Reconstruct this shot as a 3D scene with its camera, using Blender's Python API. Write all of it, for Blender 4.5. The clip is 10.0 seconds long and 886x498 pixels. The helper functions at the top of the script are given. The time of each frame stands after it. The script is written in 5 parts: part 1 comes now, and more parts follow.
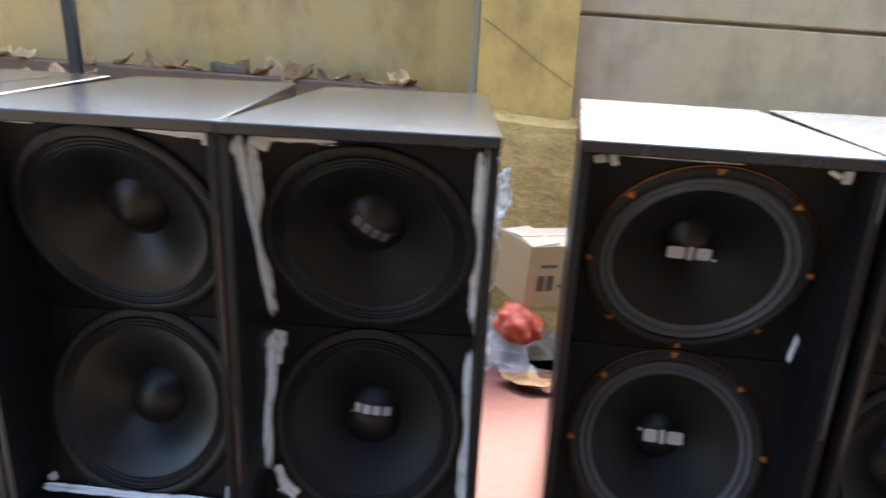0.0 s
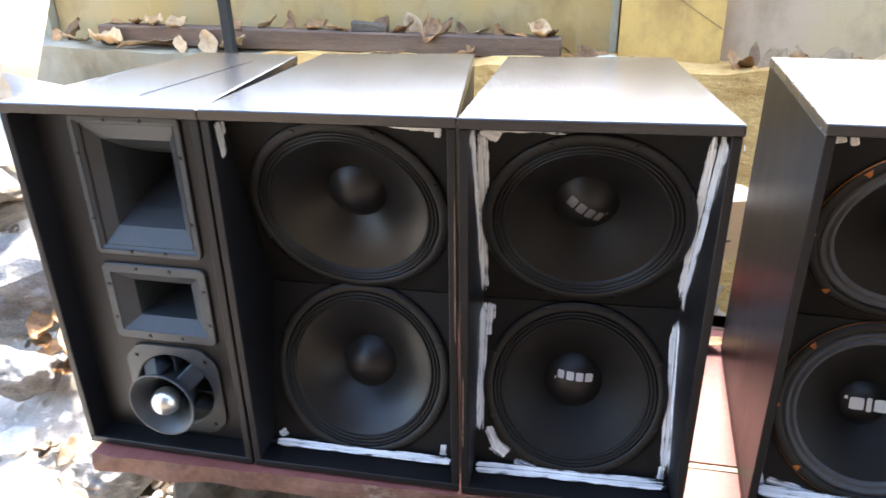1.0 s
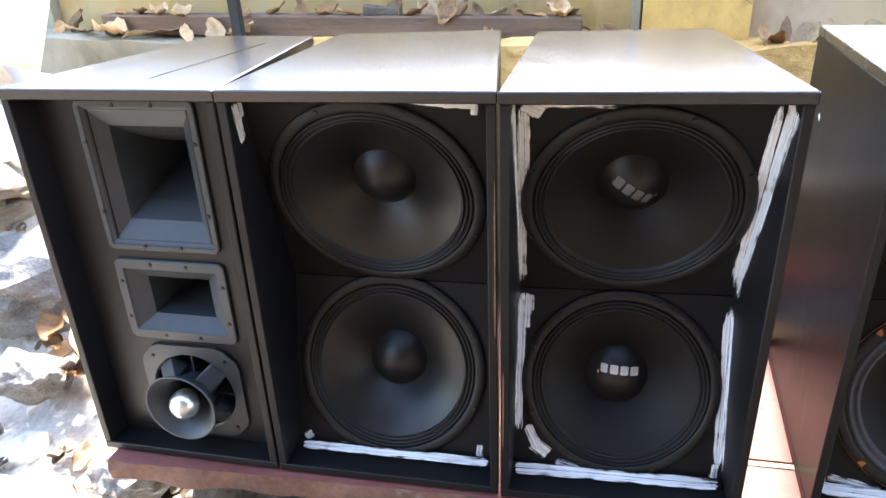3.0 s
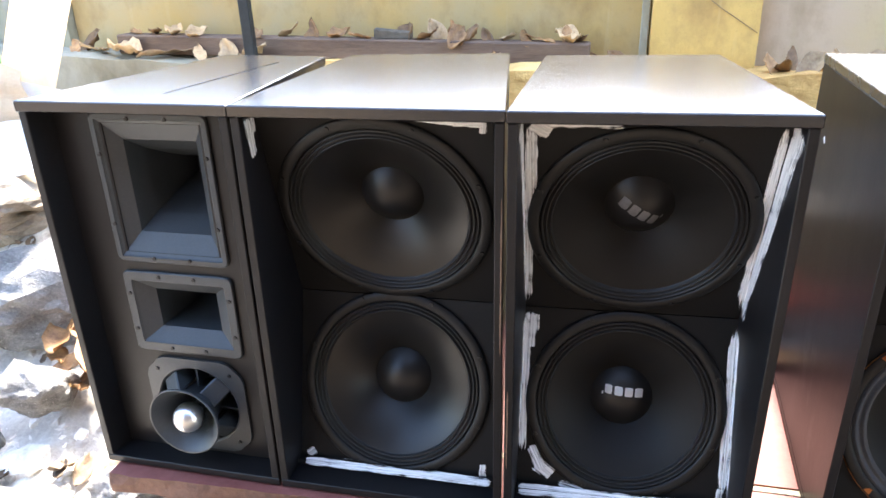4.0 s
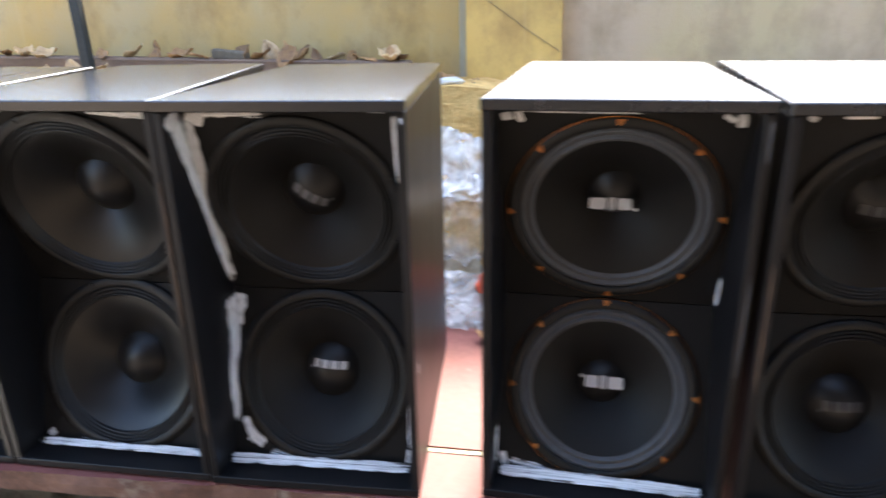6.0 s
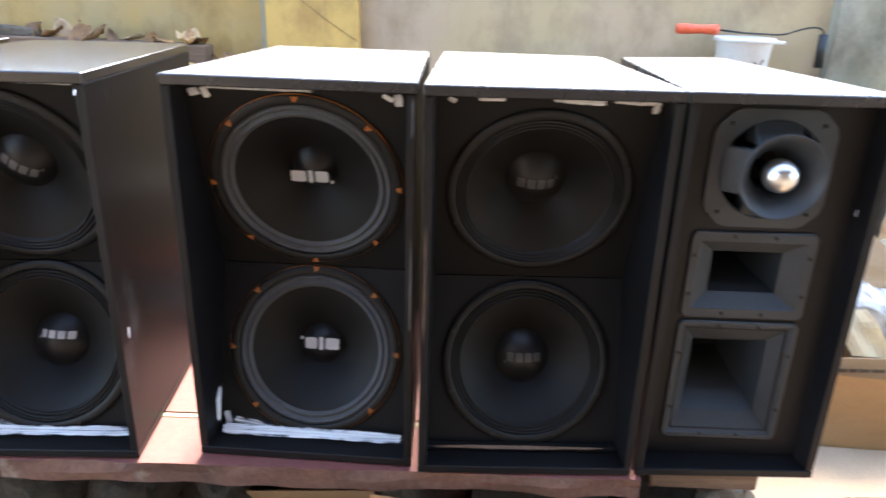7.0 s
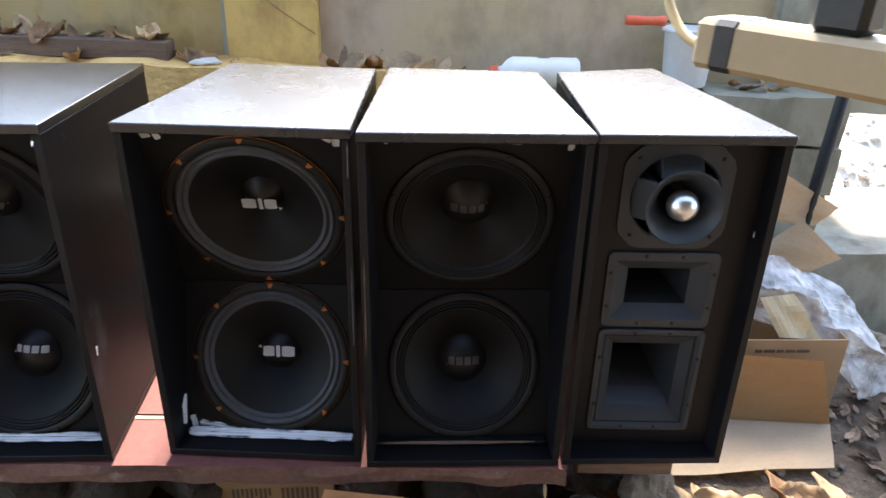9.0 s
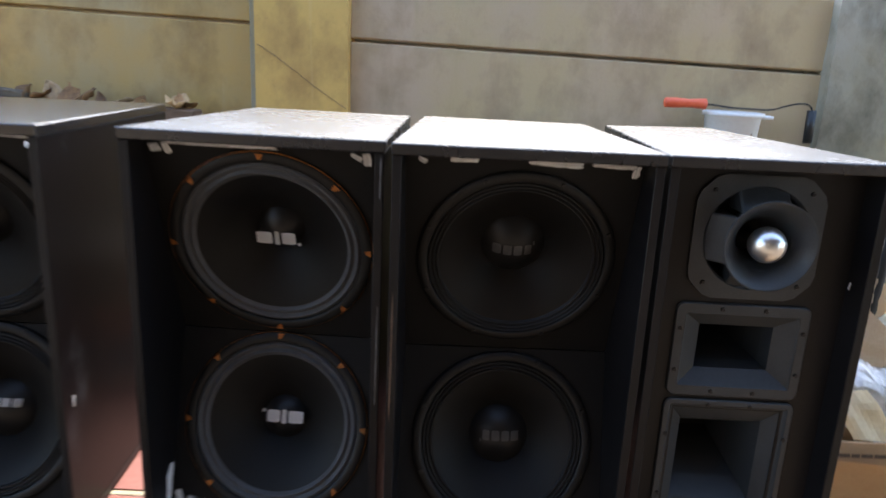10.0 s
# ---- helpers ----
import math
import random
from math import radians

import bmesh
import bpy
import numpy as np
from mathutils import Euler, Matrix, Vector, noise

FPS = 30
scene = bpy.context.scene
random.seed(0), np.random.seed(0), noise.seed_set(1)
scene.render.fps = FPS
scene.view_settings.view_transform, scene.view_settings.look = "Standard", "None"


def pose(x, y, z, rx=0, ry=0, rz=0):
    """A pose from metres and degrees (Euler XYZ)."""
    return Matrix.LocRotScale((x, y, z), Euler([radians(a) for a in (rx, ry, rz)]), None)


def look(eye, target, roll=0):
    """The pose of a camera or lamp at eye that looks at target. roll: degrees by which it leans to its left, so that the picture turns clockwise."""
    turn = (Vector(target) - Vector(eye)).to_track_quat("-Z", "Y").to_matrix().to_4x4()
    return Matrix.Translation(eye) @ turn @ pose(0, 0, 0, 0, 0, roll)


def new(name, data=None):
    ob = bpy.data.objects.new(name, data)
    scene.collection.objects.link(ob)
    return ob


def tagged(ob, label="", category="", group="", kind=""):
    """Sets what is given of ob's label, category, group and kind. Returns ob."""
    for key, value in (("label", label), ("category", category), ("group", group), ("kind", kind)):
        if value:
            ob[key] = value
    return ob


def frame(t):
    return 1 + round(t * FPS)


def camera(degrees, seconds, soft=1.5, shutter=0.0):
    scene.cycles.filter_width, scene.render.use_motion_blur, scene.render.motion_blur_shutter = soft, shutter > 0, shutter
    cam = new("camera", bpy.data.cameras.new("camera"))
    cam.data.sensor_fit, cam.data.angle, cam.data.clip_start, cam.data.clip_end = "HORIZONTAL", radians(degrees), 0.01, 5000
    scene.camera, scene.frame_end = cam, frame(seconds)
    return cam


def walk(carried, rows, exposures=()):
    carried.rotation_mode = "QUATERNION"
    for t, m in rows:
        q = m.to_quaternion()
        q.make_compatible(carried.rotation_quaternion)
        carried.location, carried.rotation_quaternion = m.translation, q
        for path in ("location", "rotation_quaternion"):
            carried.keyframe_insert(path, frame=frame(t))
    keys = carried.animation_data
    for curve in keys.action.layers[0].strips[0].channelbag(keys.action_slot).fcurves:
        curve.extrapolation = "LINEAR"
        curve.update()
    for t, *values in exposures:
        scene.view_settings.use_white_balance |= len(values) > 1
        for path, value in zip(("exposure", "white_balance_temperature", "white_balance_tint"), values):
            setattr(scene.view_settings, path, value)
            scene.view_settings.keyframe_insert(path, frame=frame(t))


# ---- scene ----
cam = camera(65.4, 10.0, shutter=0.5)
PATH = [
    (0, (0.125, 0.0, 0.964), (-0.064, 1.89, 0.336), 2.7),
    (0.5, (-0.067, -0.029, 0.997), (-0.348, 1.831, 0.316), 1.5),
    (1, (-0.127, -0.055, 1.066), (-0.526, 1.725, 0.245), -1.0),
    (1.5, (-0.142, -0.072, 1.109), (-0.542, 1.7, 0.273), -3.8),
    (2, (-0.188, -0.017, 1.07), (-0.579, 1.75, 0.219), -1.9),
    (3.5, (-0.198, 0.014, 1.019), (-0.624, 1.788, 0.2), -2.4),
    (4, (-0.198, -0.001, 1.013), (-0.631, 1.791, 0.239), -1.5),
    (4.5, (-0.195, -0.008, 0.995), (-0.654, 1.788, 0.245), -1.3),
    (5, (-0.152, 0.0, 0.976), (-0.594, 1.815, 0.26), -2.1),
    (5.5, (0.046, 0.004, 0.955), (-0.333, 1.828, 0.229), -2.0),
    (6, (0.367, -0.052, 0.96), (0.023, 1.792, 0.268), -1.3),
    (6.2, (0.473, -0.058, 0.95), (0.164, 1.789, 0.247), 0.7),
    (7.3, (0.814, -0.162, 0.952), (0.82, 1.71, 0.249), 1.3),
    (7.5, (0.846, -0.168, 0.948), (0.828, 1.71, 0.263), 1.3),
    (8, (0.899, -0.18, 0.946), (0.885, 1.708, 0.288), 1.1),
    (8.5, (0.889, -0.183, 1.012), (0.846, 1.64, 0.191), 0.8),
    (9, (0.846, -0.197, 1.137), (0.862, 1.621, 0.303), 1.3),
    (9.5, (0.794, -0.213, 1.123), (0.702, 1.64, 0.378), 0.4),
    (10, (0.804, -0.07, 0.92), (0.765, 1.864, 0.413), 2.7),
]
EXPOSURES = [(0.0, 2.78), (0.5, 3.25), (1.0, 3.55), (1.5, 3.45), (2.0, 3.42), (3.5, 3.7), (4.5, 3.6), (5.0, 3.65), (5.5, 3.6), (6.0, 3.25), (7.5, 3.5), (8.2, 3.45), (8.6, 3.55), (9.0, 2.62), (9.5, 2.55), (10.0, 2.45)]
walk(cam, [(t, look(eye, target, roll)) for t, eye, target, roll in PATH], EXPOSURES)

# ---- light ----
SUN_ELEV, SUN_AZ = 47.0, 4.5          # degrees; azimuth clockwise from +y
world = bpy.data.worlds.new("world")
scene.world = world
world.use_nodes = True
wn, wl = world.node_tree.nodes, world.node_tree.links
sky = wn.new("ShaderNodeTexSky")
sky.sky_type, sky.sun_disc = "NISHITA", False
sky.sun_elevation, sky.sun_rotation = radians(SUN_ELEV), radians(SUN_AZ)
sky.air_density, sky.dust_density = 1.0, 2.0
wn["Background"].inputs[1].default_value = 0.15
wl.new(sky.outputs[0], wn["Background"].inputs[0])
sun_data = bpy.data.lights.new("sun", "SUN")
sun_data.energy, sun_data.angle, sun_data.color = 3.0, radians(8), (1.0, 0.945, 0.865)
sun = new("sun", sun_data)
sun.matrix_world = look((4 * math.sin(radians(SUN_AZ)), 4 * math.cos(radians(SUN_AZ)), 4 * math.tan(radians(SUN_ELEV))), (0, 0, 0))



# ---- materials ----
def rgb(c):
    return (c[0], c[1], c[2], 1.0)


def surface(name, a, b, rough=0.6, metal=0.0, coarse=3.0, fine=60.0, bump=0.2, spread=0.15, stretch=(1, 1, 1), spots=None, spot_at=0.62, spot_scale=14.0, vary=0.0, spec=0.5, bump_dist=0.004, islands=0.0, gloss_var=0.12):
    """A surface of two colours mixed by coarse and fine noise, with relief, uneven gloss and optional spots."""
    m = bpy.data.materials.new(name)
    m.use_nodes = True
    n, l = m.node_tree.nodes, m.node_tree.links
    p = n["Principled BSDF"]
    co = n.new("ShaderNodeTexCoord")
    mp = n.new("ShaderNodeMapping")
    mp.inputs["Scale"].default_value = stretch
    l.new(co.outputs["Object"], mp.inputs[0])
    src = mp.outputs[0]
    if vary:
        oi = n.new("ShaderNodeObjectInfo")
        sc = n.new("ShaderNodeMath"); sc.operation = "MULTIPLY"; sc.inputs[1].default_value = 37.0
        l.new(oi.outputs["Random"], sc.inputs[0])
        ad = n.new("ShaderNodeVectorMath"); ad.operation = "ADD"
        l.new(src, ad.inputs[0]); l.new(sc.outputs[0], ad.inputs[1])
        src = ad.outputs[0]
    big = n.new("ShaderNodeTexNoise"); big.inputs["Scale"].default_value = coarse; big.inputs["Detail"].default_value = 6; big.inputs["Roughness"].default_value = 0.65
    small = n.new("ShaderNodeTexNoise"); small.inputs["Scale"].default_value = fine; small.inputs["Detail"].default_value = 5; small.inputs["Roughness"].default_value = 0.7
    l.new(src, big.inputs["Vector"]); l.new(src, small.inputs["Vector"])
    add = n.new("ShaderNodeMix"); add.data_type = "FLOAT"; add.inputs[0].default_value = 0.4
    l.new(big.outputs[0], add.inputs[2]); l.new(small.outputs[0], add.inputs[3])
    rp = n.new("ShaderNodeValToRGB")
    rp.color_ramp.elements[0].position, rp.color_ramp.elements[1].position = 0.5 - spread, 0.5 + spread
    rp.color_ramp.elements[0].color, rp.color_ramp.elements[1].color = rgb(a), rgb(b)
    l.new(add.outputs[0], rp.inputs[0])
    col = rp.outputs[0]
    if spots:
        sp = n.new("ShaderNodeTexNoise"); sp.inputs["Scale"].default_value = spot_scale; sp.inputs["Detail"].default_value = 7; sp.inputs["Roughness"].default_value = 0.7
        l.new(src, sp.inputs["Vector"])
        sr = n.new("ShaderNodeValToRGB")
        sr.color_ramp.elements[0].position, sr.color_ramp.elements[1].position = spot_at, spot_at + 0.1
        l.new(sp.outputs[0], sr.inputs[0])
        mx = n.new("ShaderNodeMix"); mx.data_type = "RGBA"
        l.new(sr.outputs[0], mx.inputs[0]); l.new(col, mx.inputs[6]); mx.inputs[7].default_value = rgb(spots)
        col = mx.outputs[2]
    if vary:
        hs = n.new("ShaderNodeHueSaturation")
        mr = n.new("ShaderNodeMapRange"); mr.inputs[3].default_value, mr.inputs[4].default_value = 1 - vary, 1 + vary
        l.new(oi.outputs["Random"], mr.inputs[0]); l.new(mr.outputs[0], hs.inputs["Value"]); l.new(col, hs.inputs["Color"])
        col = hs.outputs[0]
    if islands:
        geo = n.new("ShaderNodeNewGeometry")
        hs2 = n.new("ShaderNodeHueSaturation")
        mr2 = n.new("ShaderNodeMapRange"); mr2.inputs[3].default_value, mr2.inputs[4].default_value = 1 - islands, 1 + islands
        l.new(geo.outputs["Random Per Island"], mr2.inputs[0]); l.new(mr2.outputs[0], hs2.inputs["Value"]); l.new(col, hs2.inputs["Color"])
        col = hs2.outputs[0]
    l.new(col, p.inputs["Base Color"])
    rr = n.new("ShaderNodeMapRange"); rr.inputs[3].default_value, rr.inputs[4].default_value = max(0.04, rough - gloss_var), min(1, rough + gloss_var)
    l.new(big.outputs[0], rr.inputs[0]); l.new(rr.outputs[0], p.inputs["Roughness"])
    p.inputs["Metallic"].default_value = metal
    p.inputs["Specular IOR Level"].default_value = spec
    if bump:
        bp = n.new("ShaderNodeBump"); bp.inputs["Strength"].default_value = bump; bp.inputs["Distance"].default_value = bump_dist
        l.new(add.outputs[0], bp.inputs["Height"]); l.new(bp.outputs[0], p.inputs["Normal"])
    return m


M_CAB = surface("cabinet_black_paint", (0.004, 0.004, 0.0045), (0.010, 0.009, 0.010), 0.45, coarse=5, fine=180, bump=0.12, spots=(0.05, 0.045, 0.045), spot_at=0.72, spot_scale=9, bump_dist=0.001, spec=0.3)
M_TOP = surface("cabinet_top_dusty_paint", (0.005, 0.005, 0.0065), (0.012, 0.012, 0.014), 0.15, coarse=9, fine=150, bump=0.85, spots=(0.2, 0.2, 0.21), spot_at=0.68, spot_scale=95, bump_dist=0.0012, gloss_var=0.03, spec=0.9)
M_TOPR = surface("cabinet_top_pebbled_paint", (0.005, 0.005, 0.0065), (0.012, 0.012, 0.014), 0.27, coarse=9, fine=130, bump=0.95, spots=(0.2, 0.2, 0.21), spot_at=0.7, spot_scale=95, bump_dist=0.0014, gloss_var=0.04, spec=0.85)
M_SIDE = surface("cabinet_side_brown_black", (0.0045, 0.0036, 0.004), (0.010, 0.0082, 0.0085), 0.36, coarse=3, fine=90, bump=0.3, stretch=(1, 1, 0.6), spots=(0.03, 0.03, 0.034), spot_at=0.6, spot_scale=5, bump_dist=0.0012, spec=0.08, gloss_var=0.1)
M_BAFFLE = surface("baffle_matt_black", (0.003, 0.003, 0.003), (0.007, 0.0066, 0.0066), 0.65, coarse=6, fine=150, bump=0.2, bump_dist=0.001, spec=0.25)
M_RIM = surface("driver_frame_charcoal", (0.005, 0.005, 0.005), (0.011, 0.0105, 0.01), 0.5, coarse=20, fine=200, bump=0.15, bump_dist=0.0006, spec=0.35)
M_SUR = surface("driver_surround_black_cloth", (0.0060, 0.0060, 0.0060), (0.0110, 0.0105, 0.0100), 0.5, coarse=30, fine=400, bump=0.25, bump_dist=0.0006)
M_SURG = surface("driver_surround_grey_cloth", (0.045, 0.046, 0.05), (0.075, 0.077, 0.082), 0.62, coarse=25, fine=400, bump=0.25, bump_dist=0.0006)
M_CONE = surface("paper_cone_black", (0.0035, 0.0035, 0.0033), (0.008, 0.0072, 0.0066), 0.56, coarse=12, fine=250, bump=0.18, bump_dist=0.0007, spec=0.28)
M_CONEG = surface("coated_cone_satin_black", (0.0060, 0.0060, 0.0060), (0.0120, 0.0110, 0.0100), 0.36, coarse=10, fine=220, bump=0.12, bump_dist=0.0006, spec=0.38)
M_CAP = surface("dust_cap_black", (0.0060, 0.0060, 0.0065), (0.0120, 0.0120, 0.0125), 0.38, coarse=10, fine=220, bump=0.1, bump_dist=0.0005, spec=0.38)
M_CRACK = surface("dark_open_seam", (0.003, 0.003, 0.003), (0.007, 0.007, 0.007), 0.97, coarse=20, fine=90, bump=0, spec=0.0, gloss_var=0.02)
M_HORN = surface("horn_grey_black_plastic", (0.02, 0.024, 0.0275), (0.04, 0.046, 0.051), 0.46, coarse=8, fine=300, bump=0.15, spots=(0.07, 0.078, 0.086), spot_at=0.72, spot_scale=30, bump_dist=0.0005)
M_ALU = surface("polished_aluminium", (0.8, 0.8, 0.8), (0.9, 0.9, 0.9), 0.3, metal=1.0, coarse=10, fine=100, bump=0.03)
M_SCREW = surface("black_screw", (0.01, 0.01, 0.01), (0.03, 0.03, 0.03), 0.35, metal=0.6, coarse=40, fine=200, bump=0)
M_ORANGE = surface("orange_gasket", (0.5, 0.16, 0.03), (0.7, 0.26, 0.06), 0.55, coarse=30, fine=200, bump=0.1)
M_MARK = surface("emblem_white_print", (0.86, 0.86, 0.86), (0.92, 0.92, 0.92), 0.5, coarse=40, fine=200, bump=0)
M_MARKG = surface("emblem_grey_print", (0.1, 0.1, 0.105), (0.17, 0.17, 0.175), 0.45, coarse=60, fine=200, bump=0)
M_MARKM = surface("emblem_mid_grey_print", (0.2, 0.2, 0.205), (0.3, 0.3, 0.305), 0.45, coarse=60, fine=200, bump=0)
def stained_wall(name, pale, warm, dark, streak, seed):
    """Old concrete: blotches of three colours, faint drips running down, fine pits."""
    m = bpy.data.materials.new(name)
    m.use_nodes = True
    n, l = m.node_tree.nodes, m.node_tree.links
    p = n["Principled BSDF"]
    co = n.new("ShaderNodeTexCoord")

    def tex(scale, stretch, detail, rough, shift):
        mp = n.new("ShaderNodeMapping"); mp.inputs["Scale"].default_value = stretch; mp.inputs["Location"].default_value = (seed + shift, shift, seed)
        t = n.new("ShaderNodeTexNoise"); t.inputs["Scale"].default_value = scale; t.inputs["Detail"].default_value = detail; t.inputs["Roughness"].default_value = rough
        l.new(co.outputs["Object"], mp.inputs[0]); l.new(mp.outputs[0], t.inputs["Vector"])
        return t.outputs[0]

    def ramp(fac, a, b, lo, hi):
        r = n.new("ShaderNodeMapRange"); r.inputs[1].default_value, r.inputs[2].default_value = lo, hi
        l.new(fac, r.inputs[0])
        x = n.new("ShaderNodeMix"); x.data_type = "RGBA"
        l.new(r.outputs[0], x.inputs[0])
        for socket, value in ((x.inputs[6], a), (x.inputs[7], b)):
            if isinstance(value, tuple):
                socket.default_value = rgb(value)
            else:
                l.new(value, socket)
        return x.outputs[2]

    blotch, patch = tex(1.5, (1, 1, 0.8), 5, 0.6, 0.0), tex(4.5, (1, 1, 0.7), 6, 0.65, 3.0)
    drip, grain = tex(9.0, (1, 1, 0.07), 4, 0.6, 7.0), tex(70, (1, 1, 1), 4, 0.7, 1.0)
    col = ramp(blotch, pale, warm, 0.4, 0.58)
    col = ramp(patch, col, dark, 0.46, 0.74)
    col = ramp(drip, col, streak, 0.6, 0.85)
    col = ramp(grain, col, dark, 0.6, 0.95)
    l.new(col, p.inputs["Base Color"])
    p.inputs["Roughness"].default_value = 0.88
    bp = n.new("ShaderNodeBump"); bp.inputs["Strength"].default_value = 0.3; bp.inputs["Distance"].default_value = 0.004
    l.new(grain, bp.inputs["Height"]); l.new(bp.outputs[0], p.inputs["Normal"])
    return m


M_WALL_L = stained_wall("mossy_ochre_concrete", (0.405, 0.3, 0.15), (0.455, 0.292, 0.095), (0.245, 0.148, 0.057), (0.525, 0.395, 0.21), 2.0)
M_WALL_R = stained_wall("brown_grey_concrete", (0.5, 0.366, 0.24), (0.5, 0.375, 0.205), (0.33, 0.232, 0.132), (0.42, 0.335, 0.172), 9.0)
M_PILLAR = stained_wall("yellow_ochre_render", (0.66, 0.42, 0.125), (0.58, 0.36, 0.1), (0.36, 0.21, 0.07), (0.72, 0.52, 0.24), 5.0)
M_GREY_CONC = stained_wall("weathered_grey_concrete", (0.36, 0.33, 0.255), (0.3, 0.265, 0.175), (0.13, 0.115, 0.075), (0.2, 0.185, 0.12), 14.0)
M_LEDGE = surface("rough_ochre_foundation", (0.5, 0.265, 0.07), (0.88, 0.56, 0.2), 0.92, coarse=4, fine=24, bump=1.0, spread=0.12, stretch=(1, 1, 1.8), spots=(0.26, 0.145, 0.05), spot_at=0.61, spot_scale=12, bump_dist=0.03)
M_RED = surface("worn_red_painted_concrete", (0.15, 0.045, 0.036), (0.225, 0.082, 0.068), 0.66, coarse=4, fine=50, bump=0.3, spots=(0.24, 0.16, 0.14), spot_at=0.64, spot_scale=20, spec=0.3)
M_SLABEDGE = surface("chipped_slab_edge", (0.08, 0.036, 0.024), (0.22, 0.11, 0.07), 0.85, coarse=9, fine=60, bump=1.0, spots=(0.28, 0.21, 0.155), spot_at=0.58, spot_scale=8, bump_dist=0.006)
M_WOOD = surface("weathered_brown_wood", (0.075, 0.042, 0.026), (0.215, 0.135, 0.085), 0.8, coarse=4, fine=40, bump=0.5, stretch=(0.6, 6, 6))
M_PLY = surface("pale_plywood", (0.66, 0.55, 0.4), (0.8, 0.71, 0.55), 0.6, coarse=3, fine=40, bump=0.15, stretch=(5, 5, 0.6))
M_CARD = surface("brown_cardboard", (0.34, 0.21, 0.1), (0.46, 0.3, 0.16), 0.8, coarse=3, fine=90, bump=0.12, stretch=(1, 1, 3))
M_CARDP = surface("smooth_tan_cardboard", (0.52, 0.31, 0.13), (0.61, 0.395, 0.19), 0.75, coarse=3, fine=90, bump=0.12, stretch=(1, 1, 3))
M_CARDL = surface("pale_cardboard_inside", (0.62, 0.46, 0.29), (0.74, 0.58, 0.39), 0.8, coarse=3, fine=90, bump=0.12)
M_CARDO = surface("orange_brown_cardboard", (0.6, 0.29, 0.115), (0.7, 0.36, 0.155), 0.7, coarse=3, fine=70, bump=0.1)
M_INK = surface("dark_print", (0.1, 0.068, 0.04), (0.17, 0.115, 0.07), 0.8, coarse=20, fine=100, bump=0)
M_ROCK = surface("grey_granite_rock", (0.13, 0.125, 0.12), (0.42, 0.4, 0.37), 0.88, coarse=5, fine=60, bump=1.0, spread=0.13, spots=(0.7, 0.66, 0.6), spot_at=0.6, spot_scale=22, vary=0.25, bump_dist=0.03)
M_ROCKB = surface("brown_field_stone", (0.2, 0.15, 0.1), (0.42, 0.34, 0.24), 0.85, coarse=5, fine=50, bump=0.7, vary=0.25, bump_dist=0.02)
M_GROUND = surface("stony_earth", (0.045, 0.032, 0.02), (0.16, 0.115, 0.075), 0.95, coarse=4.5, fine=45, bump=1.0, spread=0.13, spots=(0.27, 0.21, 0.155), spot_at=0.62, spot_scale=22, bump_dist=0.025)
M_LEAF = surface("dry_brown_leaf", (0.12, 0.055, 0.02), (0.44, 0.23, 0.085), 0.6, coarse=12, fine=90, bump=0.4, vary=0.45)
M_LEAFP = surface("pale_dry_leaf", (0.27, 0.155, 0.07), (0.6, 0.4, 0.2), 0.6, coarse=12, fine=90, bump=0.4, vary=0.35)
# rock darkened to stand for shade under the platform; also colours the dark wood chip
M_ROCKD = surface("shaded_rock_and_dark_wood", (0.04, 0.03, 0.02), (0.15, 0.12, 0.085), 0.85, coarse=5, fine=50, bump=1.0, vary=0.3, spots=(0.15, 0.14, 0.12), spot_at=0.64, spot_scale=14, bump_dist=0.03)
M_PALE_RUBBLE = surface("pale_rubble", (0.5, 0.45, 0.39), (0.84, 0.79, 0.72), 0.9, coarse=12, fine=80, bump=0.8, islands=0.35, bump_dist=0.01)
M_BROWN_RUBBLE = surface("brown_rubble", (0.09, 0.07, 0.05), (0.24, 0.2, 0.16), 0.9, coarse=12, fine=80, bump=0.8, islands=0.45, bump_dist=0.01)
M_LITTER = surface("leaf_litter_brown", (0.09, 0.055, 0.03), (0.31, 0.215, 0.135), 0.7, coarse=16, fine=90, bump=0.4, islands=0.6)
M_PALE_EARTH = surface("pale_crushed_stone", (0.4, 0.36, 0.3), (0.76, 0.71, 0.63), 0.95, coarse=7, fine=70, bump=1.0, spread=0.14, spots=(0.24, 0.2, 0.15), spot_at=0.64, spot_scale=16, bump_dist=0.02)
M_GREEN = surface("fresh_green_leaf", (0.05, 0.13, 0.02), (0.1, 0.22, 0.04), 0.45, coarse=14, fine=70, bump=0.2)
M_METAL = surface("black_painted_steel", (0.014, 0.015, 0.014), (0.032, 0.032, 0.03), 0.5, coarse=9, fine=90, bump=0.15, spec=0.3)
M_PLASTIC_W = surface("white_bucket_plastic", (0.74, 0.72, 0.69), (0.86, 0.85, 0.82), 0.4, coarse=6, fine=60, bump=0.05, spots=(0.55, 0.55, 0.55), spot_at=0.68, spot_scale=9)
M_ORPL = surface("orange_red_plastic", (0.75, 0.1, 0.04), (0.85, 0.16, 0.07), 0.35, coarse=10, fine=80, bump=0.05)
M_BLKPL = surface("black_plastic", (0.012, 0.012, 0.012), (0.025, 0.025, 0.025), 0.4, coarse=10, fine=80, bump=0.05)
M_CREAM = surface("aged_cream_plastic", (0.34, 0.245, 0.125), (0.4, 0.3, 0.165), 0.4, coarse=6, fine=80, bump=0.05)
M_CORD = surface("yellowed_cord", (0.5, 0.34, 0.13), (0.6, 0.43, 0.19), 0.45, coarse=9, fine=80, bump=0.05)
